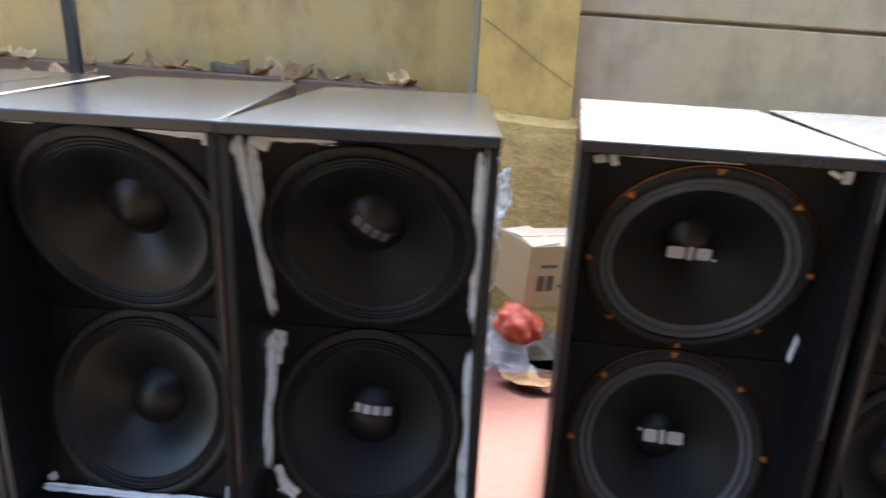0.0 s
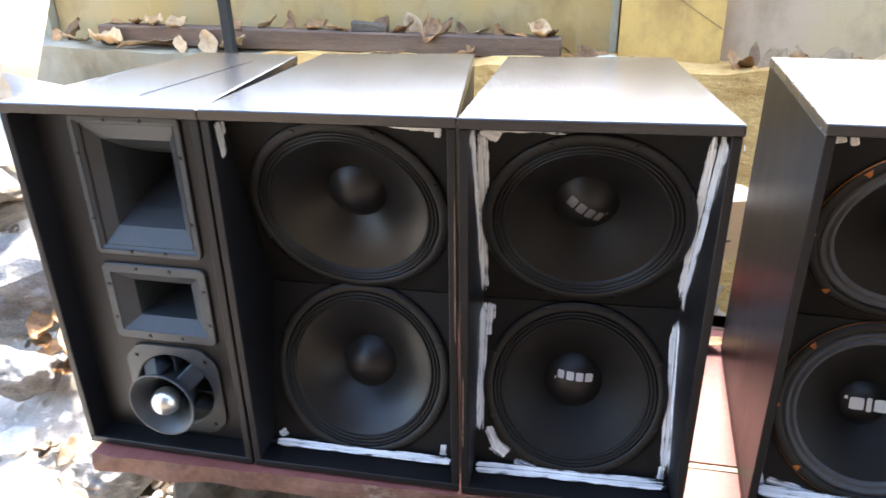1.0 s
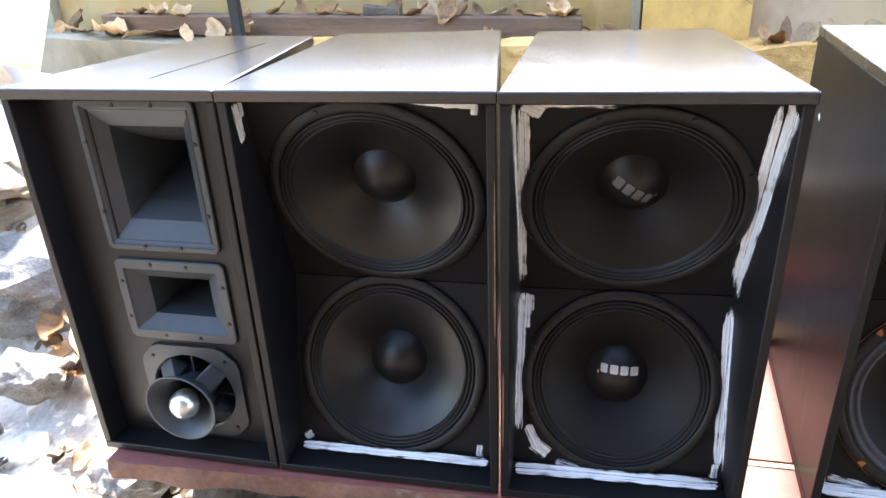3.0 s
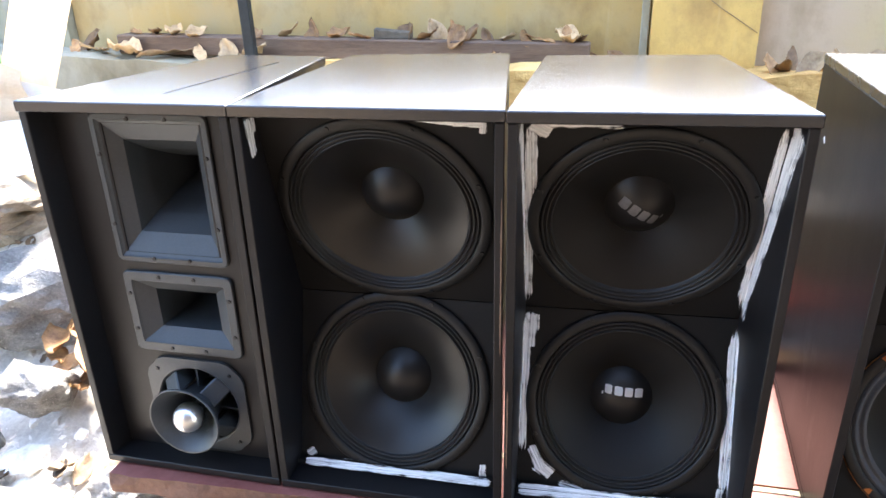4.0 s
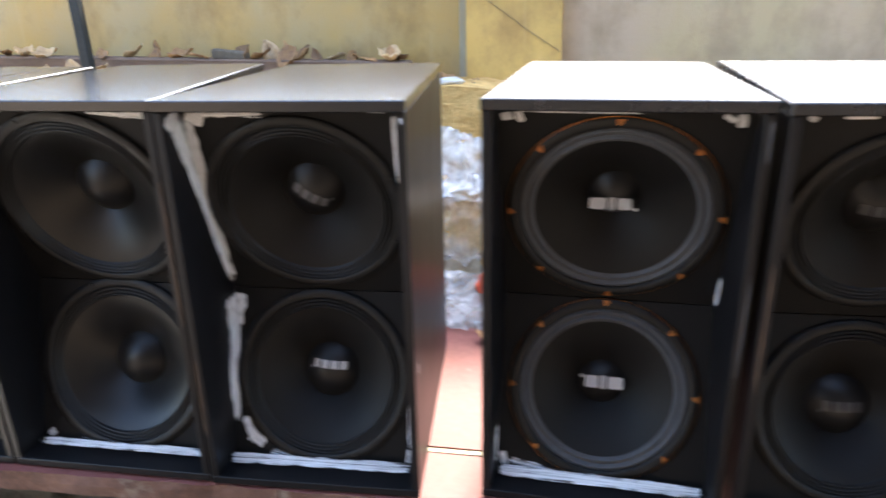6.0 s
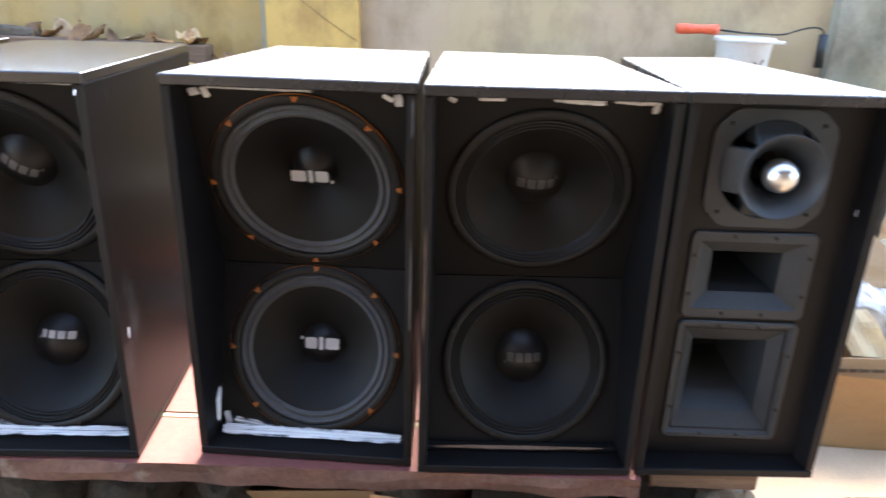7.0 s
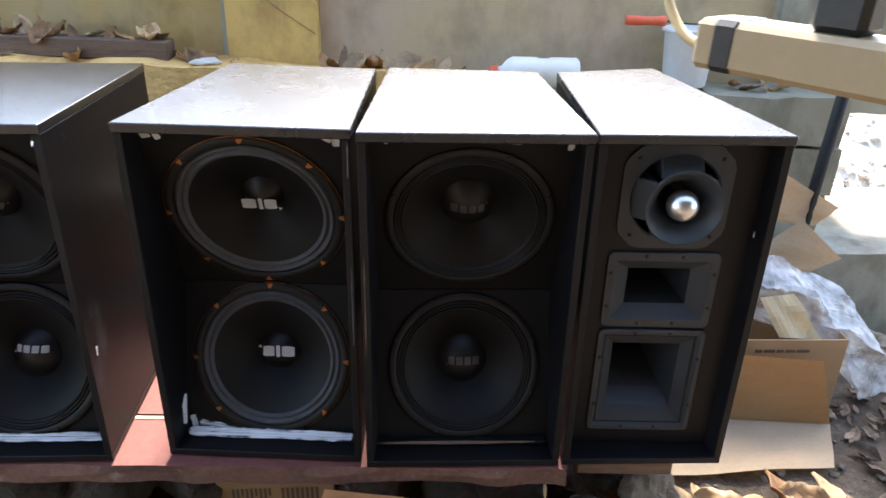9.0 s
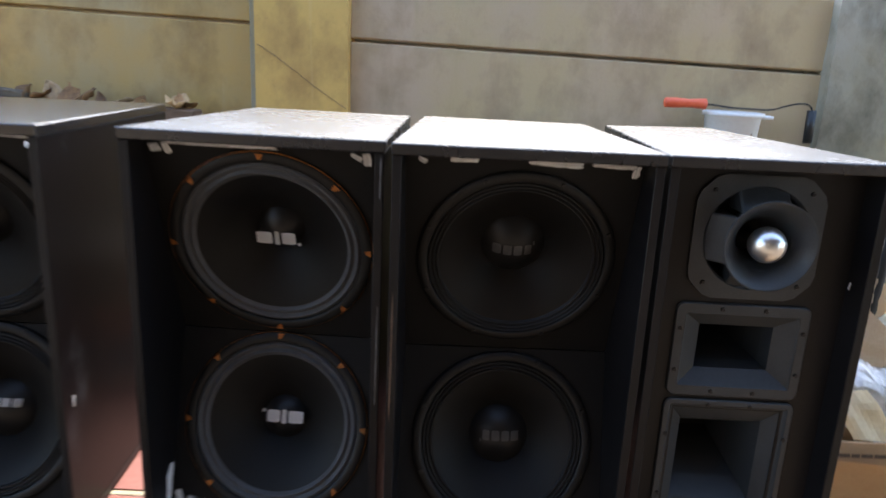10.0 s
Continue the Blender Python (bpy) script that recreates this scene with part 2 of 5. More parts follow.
M_PAPER = surface("yellow_paper", (0.72, 0.58, 0.34), (0.86, 0.74, 0.5), 0.7, coarse=6, fine=80, bump=0.1)
M_FOAM = surface("white_foam_sheet", (0.78, 0.76, 0.72), (0.86, 0.85, 0.82), 0.7, coarse=5, fine=80, bump=0.15)
M_BOTTLE = surface("yellowed_white_plastic", (0.76, 0.69, 0.57), (0.86, 0.8, 0.69), 0.42, coarse=8, fine=80, bump=0.1)
M_RAG = surface("soiled_white_cloth", (0.5, 0.45, 0.37), (0.74, 0.69, 0.6), 0.85, coarse=14, fine=120, bump=0.4)
# for the unseen ceiling and wall added behind the viewer
M_UNSEEN = surface("unseen_shade_grey", (0.09, 0.07, 0.052), (0.15, 0.12, 0.09), 0.9, coarse=1.5, fine=30, bump=0.2)


def film_plastic(name, tint, mixed, cells):
    m = bpy.data.materials.new(name)
    m.use_nodes = True
    n, l = m.node_tree.nodes, m.node_tree.links
    p = n["Principled BSDF"]
    p.inputs["Base Color"].default_value = rgb(tint)
    p.inputs["Roughness"].default_value = 0.16
    tr = n.new("ShaderNodeBsdfTransparent")
    mx = n.new("ShaderNodeMixShader")
    vo = n.new("ShaderNodeTexVoronoi"); vo.inputs["Scale"].default_value = cells
    nz = n.new("ShaderNodeTexNoise"); nz.inputs["Scale"].default_value = 14; nz.inputs["Detail"].default_value = 5
    co = n.new("ShaderNodeTexCoord")
    l.new(co.outputs["Object"], vo.inputs["Vector"]); l.new(co.outputs["Object"], nz.inputs["Vector"])
    bp = n.new("ShaderNodeBump"); bp.inputs["Strength"].default_value = 0.7; bp.inputs["Distance"].default_value = 0.004
    l.new(vo.outputs["Distance"], bp.inputs["Height"]); l.new(bp.outputs[0], p.inputs["Normal"])
    mr = n.new("ShaderNodeMapRange"); mr.inputs[1].default_value, mr.inputs[2].default_value = 0.3, 0.7
    mr.inputs[3].default_value, mr.inputs[4].default_value = mixed - 0.25, min(1, mixed + 0.25)
    l.new(nz.outputs[0], mr.inputs[0]); l.new(mr.outputs[0], mx.inputs[0])
    l.new(tr.outputs[0], mx.inputs[1]); l.new(p.outputs[0], mx.inputs[2])
    l.new(mx.outputs[0], n["Material Output"].inputs[0])
    return m


def brushed_primer(name):
    """White primer dragged out by a dry brush: streaks along the stroke, thin at its edges."""
    m = bpy.data.materials.new(name)
    m.use_nodes = True
    n, l = m.node_tree.nodes, m.node_tree.links
    p = n["Principled BSDF"]
    uv = n.new("ShaderNodeUVMap"); uv.uv_map = "stroke"
    mp = n.new("ShaderNodeMapping"); mp.inputs["Scale"].default_value = (7, 300, 1)
    streak = n.new("ShaderNodeTexNoise"); streak.inputs["Scale"].default_value = 1.0; streak.inputs["Detail"].default_value = 4; streak.inputs["Roughness"].default_value = 0.6
    l.new(uv.outputs[0], mp.inputs[0]); l.new(mp.outputs[0], streak.inputs["Vector"])
    co = n.new("ShaderNodeTexCoord")
    patch = n.new("ShaderNodeTexNoise"); patch.inputs["Scale"].default_value = 26; patch.inputs["Detail"].default_value = 5
    l.new(co.outputs["Object"], patch.inputs["Vector"])
    col = n.new("ShaderNodeValToRGB")
    col.color_ramp.elements[0].position, col.color_ramp.elements[1].position = 0.36, 0.6
    col.color_ramp.elements[0].color, col.color_ramp.elements[1].color = (0.5, 0.51, 0.525, 1), (0.8, 0.8, 0.8, 1)
    l.new(streak.outputs[0], col.inputs[0]); l.new(col.outputs[0], p.inputs["Base Color"])
    p.inputs["Roughness"].default_value = 0.5
    edge = n.new("ShaderNodeAttribute"); edge.attribute_name = "thin"
    a = n.new("ShaderNodeMath"); a.operation = "ADD"
    b = n.new("ShaderNodeMath"); b.operation = "SUBTRACT"
    l.new(streak.outputs[0], a.inputs[0]); l.new(patch.outputs[0], a.inputs[1])
    l.new(a.outputs[0], b.inputs[0]); l.new(edge.outputs["Fac"], b.inputs[1])
    cover = n.new("ShaderNodeMapRange"); cover.inputs[1].default_value, cover.inputs[2].default_value = 0.64, 0.9
    l.new(b.outputs[0], cover.inputs[0])
    bp = n.new("ShaderNodeBump"); bp.inputs["Strength"].default_value = 0.4; bp.inputs["Distance"].default_value = 0.001
    l.new(streak.outputs[0], bp.inputs["Height"]); l.new(bp.outputs[0], p.inputs["Normal"])
    tr, mx = n.new("ShaderNodeBsdfTransparent"), n.new("ShaderNodeMixShader")
    l.new(cover.outputs[0], mx.inputs[0]); l.new(tr.outputs[0], mx.inputs[1]); l.new(p.outputs[0], mx.inputs[2])
    l.new(mx.outputs[0], n["Material Output"].inputs[0])
    return m


M_WHITE = brushed_primer("white_primer_brushed")
M_BUBBLE = film_plastic("bubble_wrap_film", (0.95, 0.93, 0.9), 0.46, 55)
M_CLEAR = film_plastic("clear_plastic_film", (0.68, 0.67, 0.66), 0.38, 25)


# ---- mesh helpers ----
def thing(name, at, label, category, group="", kind=""):
    ob = new(name)
    ob.location = at
    ob.empty_display_size = 0.05
    return tagged(ob, label, category, group, kind)


def finish(bm, name, material, smooth=False):
    bmesh.ops.recalc_face_normals(bm, faces=bm.faces)
    me = bpy.data.meshes.new(name)
    bm.to_mesh(me)
    bm.free()
    me.materials.append(material)
    if smooth:
        me.polygons.foreach_set("use_smooth", [True] * len(me.polygons))
    return me


def part(name, bm, material, parent, label="", smooth=False, at=None):
    """Links a bmesh as one mesh object under a thing or part; at: its pose under the parent."""
    ob = new(name, finish(bm, name, material, smooth))
    ob.parent = parent
    if at is not None:
        ob.matrix_local = at
    return tagged(ob, label)


def solo(name, bm, material, at, label, category, group="", kind="", smooth=False):
    """A top-level thing of one mesh at the pose at."""
    ob = new(name, finish(bm, name, material, smooth))
    ob.matrix_world = at
    return tagged(ob, label, category, group, kind)


def bevelled(bm, width, segments=1):
    if width:
        bmesh.ops.bevel(bm, geom=list(bm.edges), offset=width, segments=segments, affect="EDGES", clamp_overlap=True)
    return bm


def block(x0, y0, z0, x1, y1, z1, bevel=0.0, bm=None):
    own = bmesh.new()
    bmesh.ops.create_cube(own, size=1, matrix=Matrix.LocRotScale(((x0 + x1) / 2, (y0 + y1) / 2, (z0 + z1) / 2), None, (x1 - x0, y1 - y0, z1 - z0)))
    bevelled(own, bevel)
    if bm is None:
        return own
    me = bpy.data.meshes.new("scratch")
    own.to_mesh(me); own.free(); bm.from_mesh(me); bpy.data.meshes.remove(me)
    return bm


def prism(points, z0, z1, bevel=0.0):
    """An upright prism on a plan polygon."""
    bm = bmesh.new()
    lo = [bm.verts.new((x, y, z0)) for x, y in points]
    hi = [bm.verts.new((x, y, z1)) for x, y in points]
    bm.faces.new(lo[::-1]); bm.faces.new(hi)
    for i in range(len(points)):
        j = (i + 1) % len(points)
        bm.faces.new((lo[i], lo[j], hi[j], hi[i]))
    return bevelled(bm, bevel)


def revolved(profile, steps=48, closed=False):
    """A surface turned round the y axis from (radius, y) pairs."""
    bm = bmesh.new()
    rings = []
    for r, y in profile:
        if r < 1e-6:
            rings.append([bm.verts.new((0, y, 0))])
        else:
            rings.append([bm.verts.new((r * math.cos(2 * math.pi * k / steps), y, r * math.sin(2 * math.pi * k / steps))) for k in range(steps)])
    pairs = list(zip(rings, rings[1:])) + ([(rings[-1], rings[0])] if closed else [])
    for a, b in pairs:
        for k in range(steps):
            q = (k + 1) % steps
            if len(a) == 1 and len(b) == 1:
                continue
            if len(a) == 1:
                bm.faces.new((a[0], b[q], b[k]))
            elif len(b) == 1:
                bm.faces.new((a[k], a[q], b[0]))
            else:
                bm.faces.new((a[k], a[q], b[q], b[k]))
    return bm


def tube(points, radius, sides=10):
    """A round rod along a line of points."""
    bm = bmesh.new()
    pts = [Vector(p) for p in points]
    rings = []
    for i, p in enumerate(pts):
        d = (pts[min(i + 1, len(pts) - 1)] - pts[max(i - 1, 0)]).normalized()
        q = d.to_track_quat("Z", "Y")
        rings.append([bm.verts.new(p + q @ Vector((radius * math.cos(2 * math.pi * k / sides), radius * math.sin(2 * math.pi * k / sides), 0))) for k in range(sides)])
    for a, b in zip(rings, rings[1:]):
        for k in range(sides):
            bm.faces.new((a[k], a[(k + 1) % sides], b[(k + 1) % sides], b[k]))
    bm.faces.new(rings[0][::-1]); bm.faces.new(rings[-1])
    return bm


def bow(a, b, c, steps=12):
    """Points of a curved line from a by way of b to c."""
    a, b, c = Vector(a), Vector(b), Vector(c)
    return [a * (1 - t) ** 2 + b * 2 * t * (1 - t) + c * t * t for t in [i / steps for i in range(steps + 1)]]


def rounded_ring(w, h, radius, hole_w, hole_h, y0, y1, seg=5):
    """A flange in the xz plane with round corners and a square opening."""
    def outline(w, h, r):
        pts = []
        for cx, cz, a0 in ((w / 2 - r, h / 2 - r, 0), (-w / 2 + r, h / 2 - r, 90), (-w / 2 + r, -h / 2 + r, 180), (w / 2 - r, -h / 2 + r, 270)):
            pts += [(cx + r * math.cos(radians(a0 + 90 * k / seg)), cz + r * math.sin(radians(a0 + 90 * k / seg))) for k in range(seg + 1)]
        return pts
    outer, inner = outline(w, h, radius), outline(hole_w, hole_h, 0.004)
    bm = bmesh.new()
    loops = [[bm.verts.new((x, y, z)) for x, z in pts] for pts, y in ((outer, y1), (outer, y0 + 0.002), ([(x * (1 - 0.004 / w), z * (1 - 0.004 / h)) for x, z in outer], y0), (inner, y0), (inner, y1))]
    n = len(outer)
    for a, b in zip(loops, loops[1:]):
        for k in range(n):
            bm.faces.new((a[k], a[(k + 1) % n], b[(k + 1) % n], b[k]))
    return bm


def holed_plate(x0, x1, z0, z1, cx, cz, r, y0, y1, steps=48):
    """A plate in the xz plane with one round hole."""
    bm = bmesh.new()
    def edge(a):
        dx, dz = math.cos(a), math.sin(a)
        ts = [((x1 - cx) / dx) if dx > 1e-9 else ((x0 - cx) / dx if dx < -1e-9 else 1e9), ((z1 - cz) / dz) if dz > 1e-9 else ((z0 - cz) / dz if dz < -1e-9 else 1e9)]
        t = min(ts)
        return cx + dx * t, cz + dz * t
    angles = sorted([2 * math.pi * k / steps for k in range(steps)] + [math.atan2(z - cz, x - cx) % (2 * math.pi) for x in (x0, x1) for z in (z0, z1)])
    loops = []
    for y in (y0, y1):
        loops.append(([bm.verts.new((edge(a)[0], y, edge(a)[1])) for a in angles], [bm.verts.new((cx + r * math.cos(a), y, cz + r * math.sin(a))) for a in angles]))
    n = len(angles)
    (o0, i0), (o1, i1) = loops
    for k in range(n):
        q = (k + 1) % n
        bm.faces.new((o0[k], o0[q], i0[q], i0[k])); bm.faces.new((o1[k], i1[k], i1[q], o1[q]))
        bm.faces.new((i0[k], i0[q], i1[q], i1[k])); bm.faces.new((o0[k], o1[k], o1[q], o0[q]))
    return bm


def smear(x0, z0, x1, z1, width, seed, y=-0.0015, rag=0.25, steps=26, blunt=0.0, taper=1.0):
    """A brushed stroke of paint in the xz plane: one film with bristle ridges of uneven reach."""
    bm = bmesh.new()
    a, b = Vector((x0, 0, z0)), Vector((x1, 0, z1))
    d = (b - a).normalized()
    side = Vector((-d.z, 0, d.x))
    rnd = random.Random(int(seed * 1000) + int(abs(x0) * 997))
    n = max(4, min(14, round(width / 0.0016)))
    reach = []
    for k in range(n + 1):
        edge = abs(k / n - 0.5) * 2
        reach.append((rnd.uniform(0, 0.03 + 0.12 * edge ** 2) * (1 - blunt), 1 - rnd.uniform(0, 0.03 + 0.14 * edge ** 2) * (1 - blunt), rnd.uniform(0.35, 1.3)))
    thin = bm.verts.layers.float.new("thin")
    place = {}
    rows = []
    for i in range(steps + 1):
        u = i / steps
        row = []
        for k, (t0, t1, lift) in enumerate(reach):
            t = t0 + (t1 - t0) * u
            v = k / n - 0.5
            wide = width * (1 + (taper - 1) * t) * min(1, max(blunt, 0.6) + 10 * u, max(blunt, 0.65) + 10 * (1 - u)) * (1 + 0.6 * rag * noise.noise((t * 4, seed * 3.7, 1.0)) + rag * 0.5 * noise.noise((t * 27, seed, 4 + (v > 0))))
            c = a.lerp(b, t) + side * (v * wide + width * 0.1 * noise.noise((t * 2.3, seed, 0.3)))
            c.y = y * (0.15 if k in (0, n) or i in (0, steps) else lift * (1 + 0.4 * noise.noise((t * 9, k * 3.1, seed))))
            row.append(bm.verts.new(c))
            ends = max(0.0, 1 - min(u, 1 - u) / 0.08) * (1 - blunt)
            row[-1][thin] = 0.34 * max(abs(2 * v) ** 3, ends)
            place[row[-1]] = (t * (b - a).length + seed, v * wide + seed)
        rows.append(row)
    for p, q in zip(rows, rows[1:]):
        for k in range(n):
            bm.faces.new((p[k], p[k + 1], q[k + 1], q[k]))
    uv = bm.loops.layers.uv.new("stroke")
    for f in bm.faces:
        for loop in f.loops:
            loop[uv].uv = place[loop.vert]
    return bm


def stone_mesh(seed, flat=0.7, rough=0.35, sub=3, cut=True):
    """A boulder about one unit across."""
    bm = bmesh.new()
    bmesh.ops.create_icosphere(bm, subdivisions=sub, radius=0.5)
    rnd = random.Random(seed)
    planes = [(Vector((rnd.uniform(-1, 1), rnd.uniform(-1, 1), rnd.uniform(-1, 1))).normalized(), rnd.uniform(0.27, 0.42)) for _ in range(9 if cut else 4)]
    off = Vector((seed * 7.3, seed * 1.7, seed * 3.1))
    for v in bm.verts:
        d = v.co.normalized()
        r = 0.5
        for nrm, dist in planes:
            k = d.dot(nrm)
            if k > 0.2:
                r = min(r, dist / k)
        r *= 1 + rough * 0.35 * noise.noise(d * 1.7 + off) + rough * 0.2 * noise.noise(d * 4.5 + off) + rough * 0.1 * noise.noise(d * 11 + off)
        v.co = d * r
        v.co.z *= flat
    return bm


def leaf_mesh(seed, length=0.15, width=0.06, curl=0.5, cols=5, rows=9):
    """A dry leaf, curled along and across, with a midrib fold."""
    bm = bmesh.new()
    rnd = random.Random(seed)
    twist, lift = rnd.uniform(-0.8, 0.8), rnd.uniform(0.2, 1.0)
    grid = []
    for i in range(rows):
        t = i / (rows - 1)
        w = width * (math.sin(math.pi * min(1, t * 0.93 + 0.05)) ** 0.8) * (1 + 0.12 * noise.noise((t * 6, seed, 0)))
        row = []
        for j in range(cols):
            s = (j / (cols - 1) - 0.5)
            x, y = s * w, (t - 0.5) * length
            z = curl * (abs(s) * 2) ** 1.6 * w * 0.8 + lift * length * curl * (t - 0.5) ** 2 * 1.6 + 0.02 * noise.noise((s * 5 + seed, t * 6, 2)) * (0.3 + curl)
            a = twist * (t - 0.5)
            row.append(bm.verts.new((x * math.cos(a) - z * math.sin(a), y, x * math.sin(a) + z * math.cos(a))))
        grid.append(row)
    for i in range(rows - 1):
        for j in range(cols - 1):
            bm.faces.new((grid[i][j], grid[i][j + 1], grid[i + 1][j + 1], grid[i + 1][j]))
    lo = min(v.co.z for v in bm.verts)
    bmesh.ops.translate(bm, verts=bm.verts, vec=(0, 0, -lo))
    bmesh.ops.solidify(bm, geom=list(bm.faces), thickness=0.0012)
    return bm


# ---- ground and walls ----
def smooth_step(a, b, v):
    t = max(0.0, min(1.0, (v - a) / (b - a)))
    return t * t * (3 - 2 * t)


def ground_z(x, y):
    z = -0.40
    left = smooth_step(-1.15, -1.75, x)
    z += left * (0.10 + 0.62 * smooth_step(1.1, 2.6, y))
    right = smooth_step(2.3, 3.0, x)
    z += right * (0.62 * smooth_step(2.5, 4.5, y))
    z += 0.9 * smooth_step(5, 30, y) + 0.3 * smooth_step(4, 20, abs(x)) * smooth_step(0, 6, y)
    z += 0.03 * noise.noise((x * 1.7, y * 1.7, 0)) + 0.02 * noise.noise((x * 5.1, y * 5.1, 3)) + 0.008 * noise.noise((x * 17, y * 17, 5))
    return z


def sheet_steps():
    out = [-400, -120, -50, -22, -12, -8, -6]
    v = -5.0
    while v < 5.01:
        out.append(v)
        v += 0.07
    return out + [6, 8, 12, 22, 50, 120, 400]


steps = sheet_steps()
n_side = len(steps)
verts = [(x, y + 1.5, ground_z(x, y + 1.5)) for y in steps for x in steps]
faces = [(j * n_side + i, j * n_side + i + 1, (j + 1) * n_side + i + 1, (j + 1) * n_side + i) for j in range(n_side - 1) for i in range(n_side - 1)]
ground_mesh = bpy.data.meshes.new("ground")
ground_mesh.from_pydata(verts, [], faces)
ground_mesh.materials.append(M_GROUND)
ground_mesh.polygons.foreach_set("use_smooth", [True] * len(ground_mesh.polygons))
tagged(new("ground", ground_mesh), "stony brown earth littered with rubble and dry leaves", "ground", kind="structure")

WALL_Y = 2.88


def gravel_patch(x0, x1, y0, y1, n):
    """Crushed stone spread over the earth, thinning out at its edges."""
    bm = bmesh.new()
    rows = []
    for j in range(n + 1):
        y = y0 + (y1 - y0) * j / n
        rows.append([])
        for i in range(n + 1):
            x = x0 + (x1 - x0) * i / n
            edge = min(1.0, 6 * min(i / n, 1 - i / n, j / n, 1 - j / n))
            rows[-1].append(bm.verts.new((x, y, ground_z(x, y) - 0.02 + edge * (0.036 + 0.014 * noise.noise((x * 8, y * 8, 2)) + 0.008 * noise.noise((x * 23, y * 23, 4))))))
    for j in range(n):
        for i in range(n):
            bm.faces.new((rows[j][i], rows[j][i + 1], rows[j + 1][i + 1], rows[j + 1][i]))
    return bm



def rough_block(x0, y0, z0, x1, y1, z1, amount, step, seed):
    """A block of masonry whose faces are uneven."""
    bm = block(x0, y0, z0, x1, y1, z1)
    for axis, lo, hi in ((0, x0, x1), (1, y0, y1), (2, z0, z1)):
        k = max(1, min(40, int((hi - lo) / step)))
        for i in range(1, k):
            co = [0, 0, 0]; no = [0, 0, 0]
            co[axis] = lo + (hi - lo) * i / k; no[axis] = 1
            bmesh.ops.bisect_plane(bm, geom=list(bm.verts) + list(bm.edges) + list(bm.faces), plane_co=co, plane_no=no)
    for v in bm.verts:
        p = v.co.copy()
        v.co += amount * Vector((noise.noise(p * 4 + Vector((seed, 0, 0))), noise.noise(p * 4 + Vector((0, seed, 7))), noise.noise(p * 4 + Vector((3, 0, seed)))))
        v.co += amount * 0.5 * Vector((noise.noise(p * 15), noise.noise(p * 15 + Vector((9, 0, 0))), noise.noise(p * 15 + Vector((0, 9, 0)))))
    return bm


fence_wall = thing("wall_north", (0, WALL_Y, 0), "precast concrete panel fence stained ochre and brown", "wall", kind="structure")
left_edge = -2.62
rows_left = ((0.55, 1.056), (1.068, 1.27))
rows_right = ((0.6, 1.008), (1.022, 1.30))
for z0, z1 in rows_left:
    bm = block(left_edge, 0, z0, -0.056, 0.09, z1, 0.006)
    for v in bm.verts:
        v.co.z += (-0.056 - v.co.x) * 0.026 if z0 > 0.7 or v.co.z > 0.8 else 0
    part("panel", bm, M_WALL_L, fence_wall)
    part("panel", block(left_edge - 2.5, 0.06, z0, left_edge - 0.32, 0.15, z1, 0.006), M_GREY_CONC, fence_wall)
for z0, z1 in rows_right:
    bm = block(0.322, 0, z0 - (0.1 if z0 < 0.7 else 0), 2.31, 0.09, z1, 0.006)
    for v in bm.verts:
        v.co.z -= (v.co.x - 0.315) * 0.024 if z0 > 0.7 or v.co.z > 0.8 else 0
    part("panel", bm, M_WALL_R, fence_wall)
part("post", rough_block(-0.052, -0.075, 0.55, 0.326, 0.10, 1.31, 0.004, 0.16, 2), M_PILLAR, fence_wall, "wide ochre rendered post with a diagonal crack")
part("post", rough_block(2.252, -0.06, 0.45, 2.86, 0.14, 1.36, 0.014, 0.07, 5), M_GREY_CONC, fence_wall, "pitted grey-green concrete post")
part("post", rough_block(left_edge - 0.32, -0.05, 0.5, left_edge, 0.12, 1.34, 0.006, 0.15, 8), M_GREY_CONC, fence_wall, "grey concrete post")
part("plaster_strip", block(-0.088, -0.02, 0.6, -0.058, 0.02, 1.26, 0.003), M_GREY_CONC, fence_wall, "pale mortar strip")
# the crack is a thin raised lip of render
crack = [(-0.04, -0.0795, 0.98), (0.03, -0.0795, 0.937), (0.11, -0.0805, 0.882), (0.19, -0.0795, 0.823), (0.26, -0.0795, 0.778), (0.322, -0.0795, 0.738)]
part("crack", tube(crack, 0.0012, 5), M_WOOD, fence_wall, "dark diagonal crack")
part("backing", block(left_edge - 2.5, 0.16, 0.0, 2.7, 0.2, 1.22), M_GREY_CONC, fence_wall)

LEDGE_Z, LEDGE_Y = 0.62, 2.58


def ledge_top(x):
    return LEDGE_Z + (0.2 - x) * 0.022 if x < 0.95 else LOW_LEDGE


def sloped(bm):
    """Tilts the top of a ledge block along the fence."""
    for v in bm.verts:
        if v.co.z > 0.45:
            v.co.z += (0.2 - v.co.x) * 0.022
    return bm


LOW_LEDGE = 0.565
solo("foundation_corner", sloped(rough_block(-5.2, LEDGE_Y + 0.01, -0.8, -1.455, 3.1, LEDGE_Z - 0.005, 0.022, 0.09, 17)), M_GREY_CONC, Matrix(), "grey mossy concrete foundation below the fence corner", "ledge", kind="structure")
ledge = solo("wall_foundation", sloped(rough_block(-1.45, LEDGE_Y, -0.8, 0.95, 3.1, LEDGE_Z, 0.026, 0.09, 3)), M_LEDGE, Matrix(), "rough ochre concrete foundation ledge below the panel fence", "ledge", kind="structure")
foundation_end = thing("foundation_end", (0.955, LEDGE_Y, 0), "grey weathered block masonry at the end of the foundation", "ledge", kind="structure")
